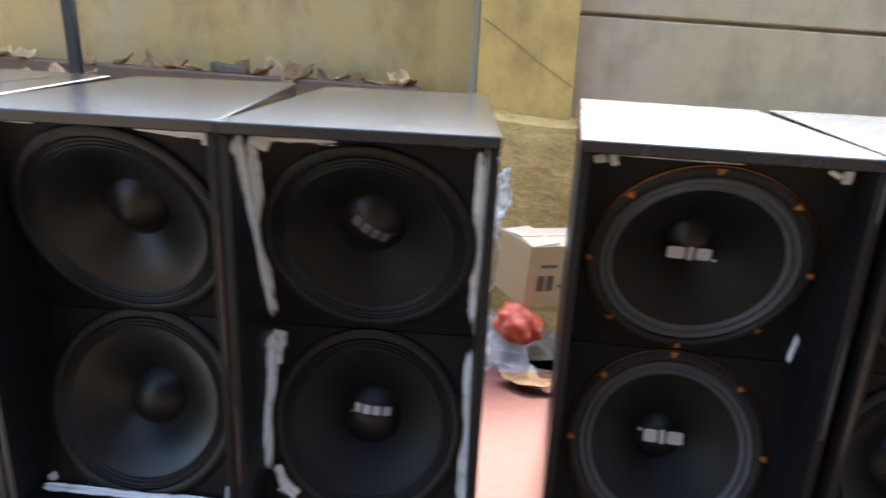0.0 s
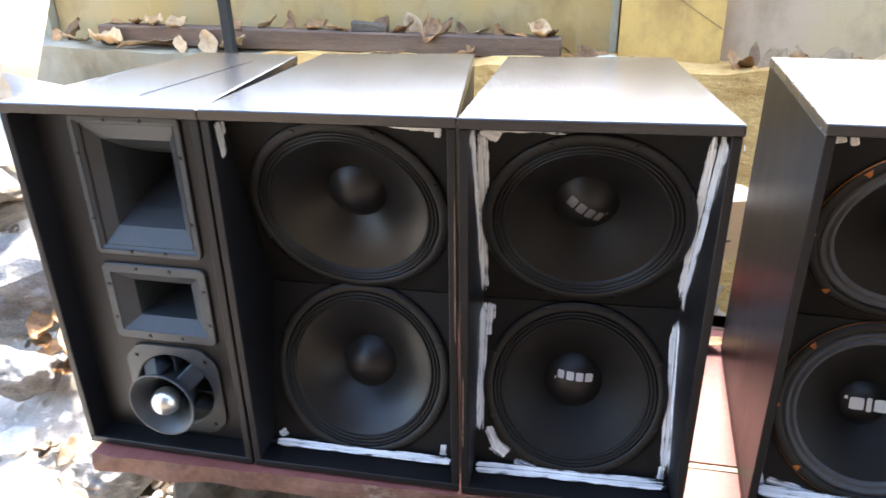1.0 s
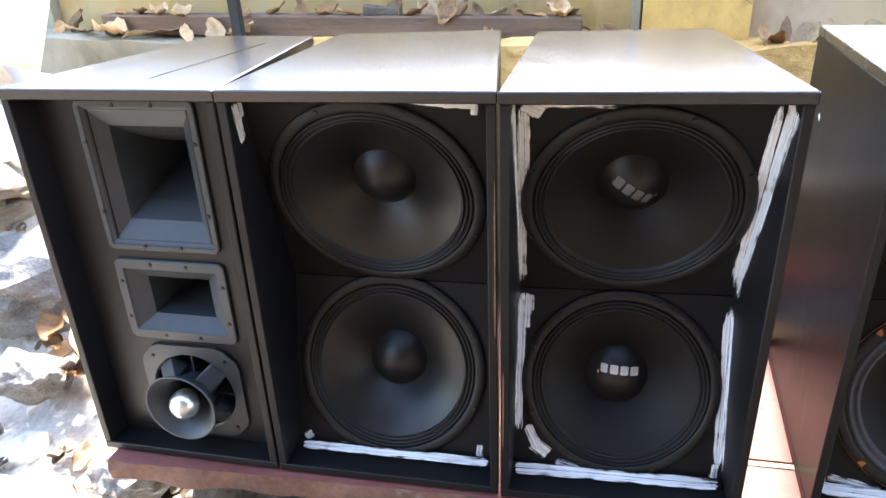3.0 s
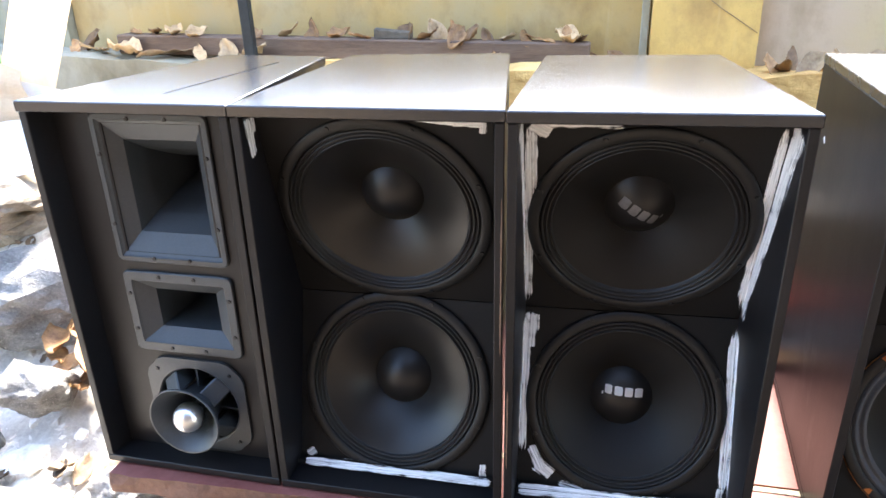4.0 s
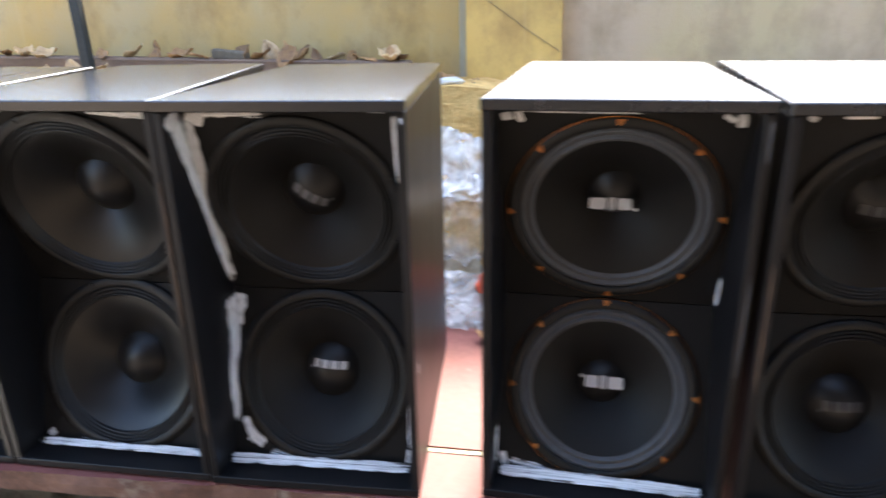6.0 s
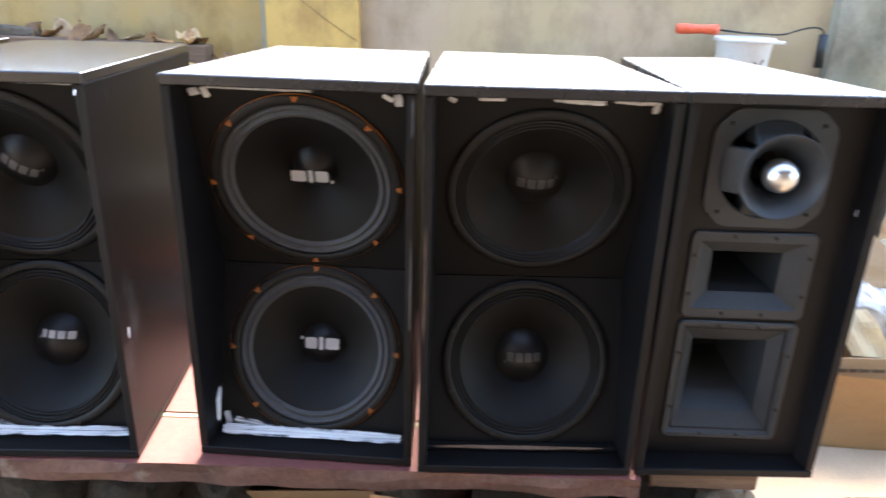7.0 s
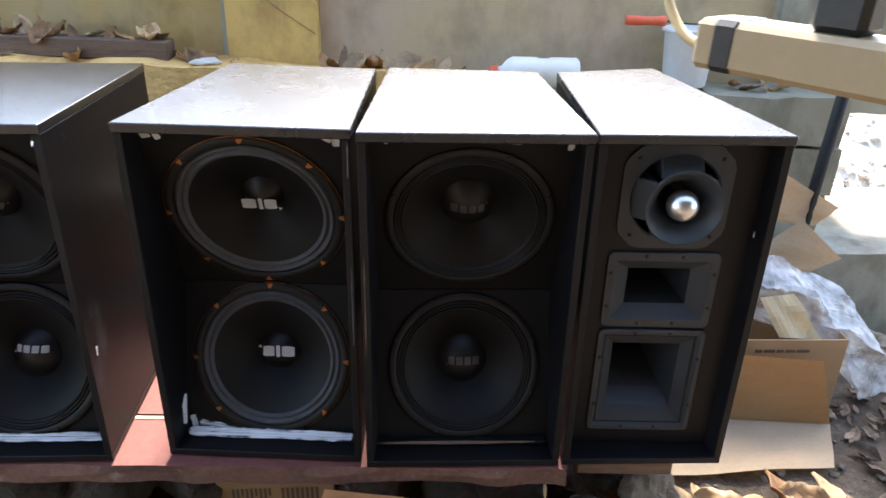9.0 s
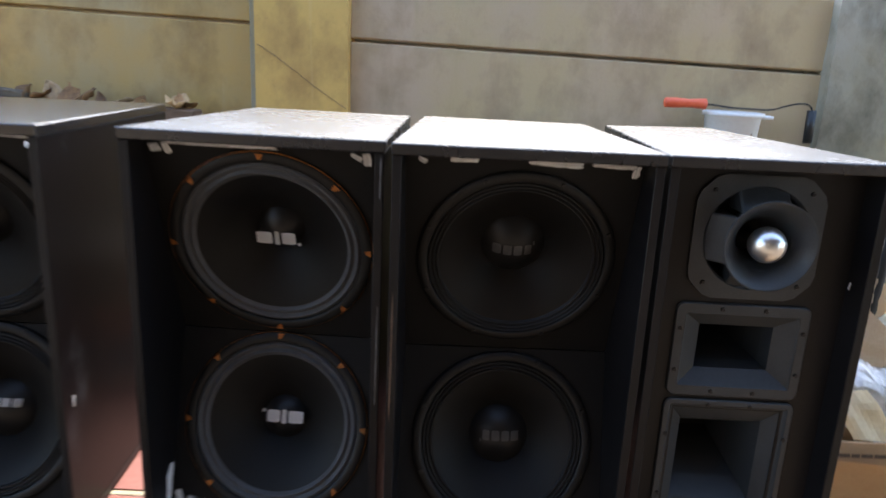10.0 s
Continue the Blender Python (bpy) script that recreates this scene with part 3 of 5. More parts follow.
for course, (z0, z1, back, cuts) in enumerate(((0.365, LOW_LEDGE, 0.0, (0.955, 1.42, 1.93, 2.5)), (0.155, 0.353, 0.014, (0.955, 1.2, 1.7, 2.2, 2.52)), (-0.6, 0.143, 0.02, (0.955, 1.5, 2.05, 2.5)))):
    for k, (xa, xb) in enumerate(zip(cuts, cuts[1:])):
        part("block", rough_block(xa + 0.005 - 0.955, back - 0.02, z0, xb - 0.005 - 0.955, 0.52, z1, 0.014, 0.08, 11 + 3 * course + k), M_GREY_CONC, foundation_end)
part("mortar", block(0.01, 0.03, -0.6, 1.53, 0.5, LOW_LEDGE - 0.02), M_SLABEDGE, foundation_end, "dark recessed mortar")
solo("concrete_kerb", rough_block(2.35, 2.35, -0.6, 5.2, 3.2, -0.02, 0.014, 0.12, 13), M_GREY_CONC, Matrix(), "low grey concrete slab beside the stony ground", "slab", kind="structure")
# out-of-view ceiling and wall, added to keep sky light off the cabinet fronts
solo("ceiling", block(-1.5, -3.2, 2.5, 6, -0.2, 2.62), M_UNSEEN, Matrix(), "unseen dark ceiling added over the viewer to shade the fronts", "ceiling", kind="structure")
solo("wall_south", block(-4, -3.2, -0.5, 6, -3.0, 2.5), M_UNSEEN, Matrix(), "unseen plain grey wall added behind the viewer to shade the fronts", "wall", kind="structure")

platform = thing("platform", (0, 0, 0), "worn red painted concrete slabs laid on boulders", "platform", kind="structure")


def FRONT(x):
    return 1.043 + 0.045 * min(0, x + 0.1) + 0.012 * max(0, x)



def slab(points, z0, z1, seed, chip):
    bm = prism(points, z0, z1)
    for axis, count in ((0, 40), (1, 6)):
        lo, hi = min(p[axis] for p in points), max(p[axis] for p in points)
        for i in range(1, count):
            co = [0, 0, 0]; no = [0, 0, 0]
            co[axis] = lo + (hi - lo) * i / count; no[axis] = 1
            bmesh.ops.bisect_plane(bm, geom=list(bm.verts) + list(bm.edges) + list(bm.faces), plane_co=co, plane_no=no)
    bmesh.ops.bisect_plane(bm, geom=list(bm.verts) + list(bm.edges) + list(bm.faces), plane_co=(0, 0, (z0 + z1) / 2), plane_no=(0, 0, 1))
    for v in bm.verts:
        if v.co.z < z1 - 0.002:
            v.co += Vector((0, chip * noise.noise(v.co * 9 + Vector((seed, 0, 0))), chip * 0.7 * noise.noise(v.co * 12 + Vector((0, seed, 0)))))
        elif v.co.y < FRONT(v.co.x) + 0.01:
            v.co.y += chip * 0.5 * abs(noise.noise(v.co * 14 + Vector((seed, 3, 0))))
            v.co.z -= chip * 0.4 * abs(noise.noise(v.co * 10 + Vector((seed, 3, 5))))
    return bm


def slab_piece(*values):
    ob = part("slab", slab(*values), M_RED, platform)
    ob.data.materials.append(M_SLABEDGE)
    for f in ob.data.polygons:
        if f.normal.z < 0.7:
            f.material_index = 1


slab_piece([(-1.2, FRONT(-1.2)), (-0.2, FRONT(-0.2)), (-0.15, 1.225), (-1.2, 1.20)], -0.048, -0.001, 1, 0.016)
slab_piece([(-0.195, FRONT(-0.195)), (-0.1, FRONT(-0.1)), (1.16, FRONT(1.1)), (1.17, 1.235), (-0.145, 1.225)], -0.046, 0.0, 4, 0.016)
slab_piece([(-1.2, 1.228), (1.15, 1.243), (1.15, 1.84), (-1.2, 1.82)], -0.05, -0.002, 7, 0.01)
part("mortar_strip", rough_block(-1.15, 1.212, -0.03, 1.12, 1.226, 0.0015, 0.002, 0.05, 21), M_GREY_CONC, platform, "pale mortar strip between slabs")


# ---- loudspeakers ----
def inset(quad, t):
    """The plan quad (front left, front right, back right, back left) moved in by t at its sides and back."""
    (ax, ay), (bx, by), (cx, cy), (dx, dy) = quad
    return (ax + t, ay), (bx - t, by), (cx - t, cy - t), (dx + t, dy - t)


def on_side(p, q, depth):
    k = depth / math.dist(p, q)
    return p[0] + (q[0] - p[0]) * k, p[1] + (q[1] - p[1]) * k


H_CAB, T_CAB = 0.80, 0.016


def cabinet_shell(name, corners, label, group):
    """The box of a loudspeaker, open at the front: an Empty at its front left corner and its panels."""
    top = M_TOPR if corners[0][0] > 0.15 else M_TOP
    ox, oy = corners[0]
    quad = [(x - ox, y - oy) for x, y in corners]
    box = thing(name, (ox, oy, 0), label, "speaker", group)
    a, b, c, d = quad
    ia, ib, ic, id_ = inset(quad, T_CAB)
    lift = 0.003
    part("bottom_panel", prism([a, b, c, d], lift, 0.02, 0.0015), M_CAB, box)
    grow = [(a[0] - 0.002, a[1] - 0.004), (b[0] + 0.002, b[1] - 0.004), (c[0] + 0.001, c[1] + 0.002), (d[0] - 0.001, d[1] + 0.002)]
    part("top_panel", prism(grow, H_CAB - 0.02, H_CAB, 0.002), top, box, "dusty satin black top panel")
    for outline, inward in (([a, ia, id_, d], 1), ([ib, b, c, ic], -1)):
        panel = part("side_panel", prism(outline, 0.0205, H_CAB - 0.0205, 0.0015), M_SIDE, box)
        panel.data.materials.append(M_CAB)
        for f in panel.data.polygons:
            if f.normal.x * inward > 0.6 or f.normal.y < -0.6:
                f.material_index = 1
    part("back_panel", prism([id_, ic, (ic[0], ic[1] + T_CAB - 0.001), (id_[0], id_[1] + T_CAB - 0.001)], 0.0205, H_CAB - 0.0205), M_CAB, box)
    return box, quad, (ia, ib, ic, id_)


def emblem(parent, width, height, dome, angle, material, pieces, drop=0.0):
    """Plain blocks standing for a printed emblem, laid on the dust cap."""
    ca, sa = math.cos(radians(angle)), math.sin(radians(angle))
    k = 5
    for x0, z0, x1, z1 in pieces:
        bm = bmesh.new()
        grid = []
        for i in range(k + 1):
            row = []
            for j in range(k + 1):
                pinch = 1 - 0.16 * (abs(i / k - 0.5) * 2) ** 4
                x = (x0 + (x1 - x0) * i / k - 0.5) * width
                z = ((z0 + (z1 - z0) * j / k) - 0.5) * height * pinch
                px, pz = x * ca - z * sa, x * sa + z * ca - drop
                row.append(bm.verts.new((px, dome(math.hypot(px, pz)) - 0.0012, pz)))
            grid.append(row)
        for i in range(k):
            for j in range(k):
                bm.faces.new((grid[i][j], grid[i + 1][j], grid[i + 1][j + 1], grid[i][j + 1]))
        bmesh.ops.solidify(bm, geom=list(bm.faces), thickness=0.0006)
        part("emblem_block", bm, material, parent)


# plain bars of the size and colour of the prints
MARK_A = ((0.0, 0.05, 0.2, 0.95), (0.25, 0.05, 0.45, 0.95), (0.5, 0.05, 0.7, 0.95), (0.76, 0.05, 0.93, 0.95), (0.96, 0.85, 1.0, 1.15))
MARK_B = ((0.0, 0.06, 0.36, 0.94), (0.41, 0.0, 0.52, 1.0), (0.57, 0.06, 0.88, 0.94), (0.92, 0.0, 1.0, 0.22))


def woofer(parent, pose_local, style, angle, R):
    """A large driver facing -y, its rim on the plane y = 0."""
    grey = style == "grey"
    cap_r = 0.0445 if grey else 0.06
    sur_r = R * 0.892
    cone_r = R * (0.757 if grey else 0.785)
    cone_d = 0.076 if grey else 0.07
    cap_y = 0.003 + cone_d * 0.86
    rim = part("woofer", revolved([(R, 0.004), (R, -0.004), (R - 0.003, -0.007), (sur_r + 0.003, -0.0085), (sur_r, -0.005), (sur_r, 0.012), (sur_r + 0.006, 0.012), (sur_r + 0.006, 0.004)], 64, True), M_RIM, parent, "large woofer with a %s surround" % ("ribbed grey cloth" if grey else "black"), True, pose_local)
    sur = []
    for i in range(31):
        t = i / 30
        sur.append((sur_r + (cone_r - 0.002 - sur_r) * t, -0.001 - 0.0055 * math.sin(math.pi * (t * (2 if grey else 3))) ** 2 + 0.004 * t))
    part("surround", revolved(sur, 64), M_SURG if grey else M_SUR, rim, "", True)
    cone = [(cone_r + (cap_r - 0.008 - cone_r) * t, 0.003 + cone_d * (0.6 * t + 0.4 * t * t)) for t in [i / 14 for i in range(15)]]
    part("cone", revolved(cone, 64), M_CONEG if style == "plain" else M_CONE, rim, "", True)
    bulge = 0.028 if not grey else 0.022

    def dome(r):
        k = min(1, r / cap_r)
        if r < cap_r:
            return cap_y - bulge * (1 - k * k)
        return cap_y - (r - cap_r) * 0.55

    part("dust_cap", revolved([(0.0, dome(0))] + [(cap_r * k / 12, dome(cap_r * k / 12 * 0.9999)) for k in range(1, 13)] + [(cap_r + 0.004, cap_y + 0.004)], 40), M_CAP, rim, "", True)
    part("basket", revolved([(sur_r + 0.006, 0.012), (R * 0.8, 0.08), (0.08, 0.14), (0.0, 0.14)], 32), M_RIM, rim, "", True)
    for k in range(8):
        a = math.pi / 4 * k + (0.0 if grey else math.pi / 8)
        rr = R - 0.008
        if grey:
            bm = bmesh.new()
            corner = [bm.verts.new((rr * math.cos(a + da) * f, -0.0092, rr * math.sin(a + da) * f)) for da, f in ((-0.04, 1.03), (0.035, 1.03), (0.022, 0.965), (-0.012, 0.975))]
            bm.faces.new(corner)
            bmesh.ops.solidify(bm, geom=list(bm.faces), thickness=0.002)
            part("tab", bm, M_ORANGE, rim, "orange gasket tab")
        else:
            bm = revolved([(0.0, -0.0102), (0.004, -0.0102), (0.005, -0.006)], 10)
            part("screw", bm, M_SCREW, rim, "", False, Matrix.Translation((rr * math.cos(a), 0, rr * math.sin(a))))
    if grey:
        part("gasket", revolved([(R + 0.0004, -0.002), (R + 0.0006, -0.004), (R - 0.0002, -0.0048)], 64), M_ORANGE, rim, "thin orange gasket edge", True)
        emblem(rim, 0.088, 0.03, lambda r: dome(0) - 0.001, angle, M_MARK, MARK_B, 0.01 if angle == 0 else -0.004)
    elif style in ("white", "faint"):
        emblem(rim, 0.08, 0.02 if style == "white" else 0.024, dome, angle, M_MARK if style == "white" else M_MARKM if angle % 180 else M_MARKG, MARK_A, -0.016 if style == "white" else 0.0)
    return rim


TOP_D, MID_D, LOW_D, MID_Z = 0.052, 0.172, 0.074, 0.382


def woofer_cabinet(corners, label, styles, sizes, group):
    """A box with two woofers on baffles that lean back towards its middle."""
    box, quad, (ia, ib, ic, id_) = cabinet_shell("speaker_cabinet", corners, label, group)
    face_angle = math.atan2(quad[1][1] - quad[0][1], quad[1][0] - quad[0][0])
    plates = []
    for z0, d0, z1, d1, name in ((MID_Z, MID_D, 0.779, TOP_D, "upper_baffle"), (0.021, LOW_D, MID_Z - 0.002, MID_D, "lower_baffle")):
        dm = (d0 + d1) / 2
        lx, rx = on_side(ia, id_, max(d0, d1))[0] - 0.006, on_side(ib, ic, max(d0, d1))[0] + 0.006
        mx = (on_side(ia, id_, dm)[0] + on_side(ib, ic, dm)[0]) / 2
        my = (on_side(ia, id_, dm)[1] + on_side(ib, ic, dm)[1]) / 2
        w, h = (rx - lx) / 2, math.hypot(z1 - z0, d1 - d0) / 2
        lean = math.atan2(d0 - d1, z1 - z0)      # positive: the top stands forward
        m = Matrix.Translation((mx, my, (z0 + z1) / 2)) @ Euler((lean, 0, face_angle)).to_matrix().to_4x4()
        plate = part(name, holed_plate(-w, w, -h, h, 0, 0, 0.168, 0, 0.018), M_BAFFLE, box, "", False, m)
        style, angle = styles[0 if name == "upper_baffle" else 1]
        inner = (on_side(ib, ic, dm)[0] - on_side(ia, id_, dm)[0]) / 2
        woofer(box, m @ Matrix.Translation((0, -0.001, 0)), style, angle, min(inner * 0.985, sizes[0 if name == "upper_baffle" else 1]))
        plates.append((plate, w - 0.008, h, m))
    wa, wb = on_side(ia, id_, LOW_D - 0.02), on_side(ib, ic, LOW_D - 0.02)
    part("batten", block(wa[0], LOW_D - 0.022, 0.0205, wb[0], LOW_D - 0.002, 0.032, 0.002), M_BAFFLE, box, "", False, Matrix.Rotation(face_angle, 4, "Z"))
    return box, plates, (ia, ib, ic, id_, face_angle)


def strokes(box, plate, items, seed):
    """White primer strokes on a baffle: (u0, v0, u1, v1, width) with u, v from -1 to 1 across it."""
    _, w, h, m = plate
    for k, (u0, v0, u1, v1, width) in enumerate(items):
        part("paint_stroke", smear(u0 * w, v0 * h, u1 * w, v1 * h, width, seed + k * 1.7), M_WHITE, box, "brushed white primer stroke", False, m @ Matrix.Translation((0, -0.001, 0)))


def side_strokes(box, plan, items, seed):
    """Primer strokes on the inner faces of the side panels: (side, depth, z, depth, z, width)."""
    ia, ib, ic, id_, _ = plan
    for k, (side, d0, z0, d1, z1, width) in enumerate(items):
        p, q = (ia, id_) if side == "left" else (ib, ic)
        along = Vector((q[0] - p[0], q[1] - p[1], 0)).normalized()
        ax = along if side == "left" else -along
        ay = Vector((0, 0, 1)).cross(ax)
        m = Matrix.Translation((p[0], p[1], 0)) @ Matrix((ax, ay, (0, 0, 1))).transposed().to_4x4()
        s = 1 if side == "left" else -1
        part("paint_stroke", smear(d0 * s, z0, d1 * s, z1, width, seed + k * 2.3), M_WHITE, box, "brushed white primer stroke", False, m)


def edge_stroke(box, plan, side, z0, z1, w0, w1, seed):
    """A primer stroke on a side panel along the line where the baffles meet it, from w0 to w1 wide."""
    def deep(z):
        return MID_D + (TOP_D - MID_D) * (z - MID_Z) / (0.779 - MID_Z) if z > MID_Z else LOW_D + (MID_D - LOW_D) * (z - 0.021) / (MID_Z - 0.021)
    ia, ib, ic, id_, _ = plan
    p, q = (ia, id_) if side == "left" else (ib, ic)
    along = Vector((q[0] - p[0], q[1] - p[1], 0)).normalized()
    ax = along if side == "left" else -along
    ay = Vector((0, 0, 1)).cross(ax)
    m = Matrix.Translation((p[0], p[1], 0)) @ Matrix((ax, ay, (0, 0, 1))).transposed().to_4x4()
    s = 1 if side == "left" else -1
    part("paint_stroke", smear((deep(z0) - w0 * 0.42) * s, z0, (deep(z1) - w1 * 0.42) * s, z1, w0, seed, -0.0014, 0.3, 40, 0.0, w1 / w0), M_WHITE, box, "brushed white primer stroke", False, m)


def foot_stroke(box, plan, a, b, width, seed):
    """A primer stroke over the batten at the foot of the lower baffle; a, b run from 0 to 1."""
    ia, ib, ic, id_, turn = plan
    x0, x1 = ia[0] + 0.004, ib[0] - 0.004
    m = Matrix.Rotation(turn, 4, "Z") @ Matrix.Translation((0, LOW_D - 0.02, 0.031)) @ Matrix.Rotation(radians(-58), 4, "X")
    part("paint_stroke", smear(x0 + (x1 - x0) * a, 0, x0 + (x1 - x0) * b, 0.001, 1.2 * width, seed, -0.0012, 0.12, 70, 0.85), M_WHITE, box, "brushed white primer stroke", False, m)


def screw(parent, x, y, z):
    part("screw", revolved([(0.0, -0.0022), (0.0035, -0.0022), (0.0045, 0.0)], 10), M_SCREW, parent, "", False, Matrix.Translation((x, y, z)))


def horn(parent, name, at, w, h, sections, screws, label):
    """A rectangular horn: a screwed flange with a stepped mouth narrowing to its throat."""
    (sw, sh, sd) = sections[0]
    flange = part(name, rounded_ring(w, h, 0.014, sw, sh, -0.006, 0.0), M_HORN, parent, label, False, at)
    bm = bmesh.new()
    loops = []
    for a, b, d in sections:
        loops.append([bm.verts.new((x * a / 2, d - 0.005, z * b / 2)) for x, z in ((1, 1), (-1, 1), (-1, -1), (1, -1))])
    for p, q in zip(loops, loops[1:]):
        for k in range(4):
            bm.faces.new((p[k], p[(k + 1) % 4], q[(k + 1) % 4], q[k]))
    bm.faces.new(loops[-1])
    throat = part("throat", bm, M_HORN, flange, "", False)
    # end face takes the black of the baffles: the throat's deep shade as colour
    throat.data.materials.append(M_BAFFLE)
    throat.data.polygons[len(throat.data.polygons) - 1].material_index = 1
    for u, v in screws:
        screw(flange, u * (w / 2 - 0.01), -0.006, v * (h / 2 - 0.01))
    return flange


def bullet_tweeter(parent, at, turn):
    """An octagonal plate with a round trumpet on struts and a bright ball in its mouth."""
    s, c = 0.112, 0.036
    outer = [(s, s - c), (s - c, s), (-s + c, s), (-s, s - c), (-s, -s + c), (-s + c, -s), (s - c, -s), (s, -s + c)]
    bm = bmesh.new()
    n, hole = 48, 0.09

    def edge(a):
        dx, dz = math.cos(a), math.sin(a)
        best = 9
        for i in range(8):
            (x0, z0), (x1, z1) = outer[i], outer[(i + 1) % 8]
            den = dx * (z1 - z0) - dz * (x1 - x0)
            if abs(den) > 1e-9:
                t = (x0 * (z1 - z0) - z0 * (x1 - x0)) / den
                if 0 < t < best:
                    best = t
        return dx * best, dz * best

    loops = []
    for r, y in (("o", 0.0), ("o", -0.006), (hole + 0.004, -0.008), (hole, -0.005), (hole - 0.006, 0.05), (0.03, 0.06)):
        loops.append([bm.verts.new((*((edge(2 * math.pi * k / n)[0], y, edge(2 * math.pi * k / n)[1]) if r == "o" else (r * math.cos(2 * math.pi * k / n), y, r * math.sin(2 * math.pi * k / n))),)) for k in range(n)])
    for p, q in zip(loops, loops[1:]):
        for k in range(n):
            bm.faces.new((p[k], p[(k + 1) % n], q[(k + 1) % n], q[k]))
    bm.faces.new(loops[-1])
    plate = part("bullet_tweeter", bm, M_HORN, parent, "round trumpet tweeter with a silver ball", False, at)
    bell = [(0.03, 0.055), (0.032, 0.02), (0.04, -0.015), (0.056, -0.045), (0.0745, -0.066), (0.078, -0.068), (0.0785, -0.064), (0.0765, -0.06), (0.061, -0.039), (0.046, -0.013), (0.038, 0.055)]
    part("cavity", revolved([(hole - 0.001, 0.002), (hole - 0.004, 0.03), (0.04, 0.045), (0.0, 0.046)], 40), M_BAFFLE, plate, "", True)
    part("bell", revolved(bell, 48), M_HORN, plate, "", True)
    part("ball", revolved([(0.0, -0.08)] + [(0.0315 * math.sin(math.pi * k / 16), -0.0485 - 0.0315 * math.cos(math.pi * k / 16)) for k in range(1, 16)] + [(0.0, -0.017)], 32), M_ALU, plate, "polished silver ball", True)
    part("stem", tube([(0, -0.035, 0), (0, 0.055, 0)], 0.012), M_HORN, plate)
    wide = 0.021 if turn else 0.043
    for k in range(4):
        a = math.pi / 4 + math.pi / 2 * k
        bm = block(-wide, -0.036, 0.048, wide, 0.03, 0.0895, 0.003)
        for v in bm.verts:
            if v.co.z > 0.07 and v.co.y < 0.0:
                v.co.y += 0.03
        part("strut", bm, M_HORN, plate, "", False, Matrix.Rotation(radians(turn) + math.pi / 2 * k, 4, "Y"))
        if turn:
            part("rib", block(-0.002, 0.0, 0.045, 0.002, 0.04, 0.0895), M_HORN, plate, "", False, Matrix.Rotation(radians(turn) + a, 4, "Y"))
        screw(plate, math.cos(a) * 0.118, -0.0075, math.sin(a) * 0.118)
    return plate


BIG = ((0.22, 0.274, 0.0), (0.216, 0.268, 0.003), (0.154, 0.186, 0.028), (0.128, 0.132, 0.07), (0.106, 0.09, 0.115), (0.09, 0.056, 0.16), (0.082, 0.036, 0.2))
MIDDLE = ((0.206, 0.142, 0.0), (0.2, 0.136, 0.003), (0.136, 0.086, 0.024), (0.128, 0.08, 0.06), (0.11, 0.066, 0.11), (0.07, 0.035, 0.19))
SCREWS_BIG = ((-0.35, 1), (0.35, 1), (-0.35, -1), (0.35, -1), (-1, 0.5), (1, 0.5), (-1, -0.5), (1, -0.5))


def horn_cabinet(corners, label, recess, centre, upside_down, group):
    box, quad, (ia, ib, ic, id_) = cabinet_shell("horn_cabinet", corners, label, group)
    lx, rx = on_side(ia, id_, recess)[0] - 0.004, on_side(ib, ic, recess)[0] + 0.004
    cx = centre - corners[0][0]
    by = recess
    layout = ((0.204, 0.276, "b"), (0.441, 0.182, "m"), (0.655, 0.224, "t")) if upside_down else ((0.623, 0.296, "b"), (0.363, 0.182, "m"), (0.146, 0.224, "t"))
    holes = layout
    cuts = sorted(v for zc, hh, what in holes for v in (zc - (hh - 0.04) / 2, zc + (hh - 0.04) / 2))
    zs = [0.021] + cuts + [0.779]
    for i in range(len(zs) - 1):
        if i % 2 == 0:
            part("baffle_board", block(lx, by, zs[i], rx, by + 0.018, zs[i + 1]), M_CAB, box)
        else:
            part("baffle_board", block(lx, by, zs[i], cx - 0.1, by + 0.018, zs[i + 1]), M_CAB, box)
            part("baffle_board", block(cx + 0.1, by, zs[i], rx, by + 0.018, zs[i + 1]), M_CAB, box)
    for zc, hh, what in holes:
        m = Matrix.Translation((cx, by - 0.001, zc))
        if upside_down:
            m = m @ Matrix.Rotation(math.pi, 4, "Y")
        if what == "b":
            horn(box, "large_horn", m, 0.242, hh, [(a, b * hh / 0.296, c) for a, b, c in BIG], SCREWS_BIG, "large grey-black plastic horn")
        elif what == "m":
            horn(box, "small_horn", m, 0.242, hh, MIDDLE, SCREWS_BIG, "small grey-black plastic horn")
        else:
            bullet_tweeter(box, m, 0.0 if upside_down else 47.0)
    return box


G_LEFT, G_RIGHT = "loudspeaker row", "loudspeaker row"
L1 = horn_cabinet([(-1.225, 1.03), (-0.812, 1.03), (-0.88, 1.635), (-1.158, 1.655)], "black wooden horn cabinet with two horns and a bullet tweeter", 0.055, -1.003, False, G_LEFT)
L2, L2p, L2q = woofer_cabinet([(-0.807, 1.03), (-0.347, 1.04), (-0.433, 1.71), (-0.82, 1.665)], "black cabinet with two plain fifteen-inch woofers and primer smears", (("plain", 0), ("plain", 0)), (0.204, 0.198), G_LEFT)
L3, L3p, L3q = woofer_cabinet([(-0.342, 1.036), (0.101, 1.057), (0.044, 1.699), (-0.342, 1.672)], "black cabinet with two woofers and thick white primer strokes", (("faint", -32), ("white", 176)), (0.195, 0.19), G_LEFT)
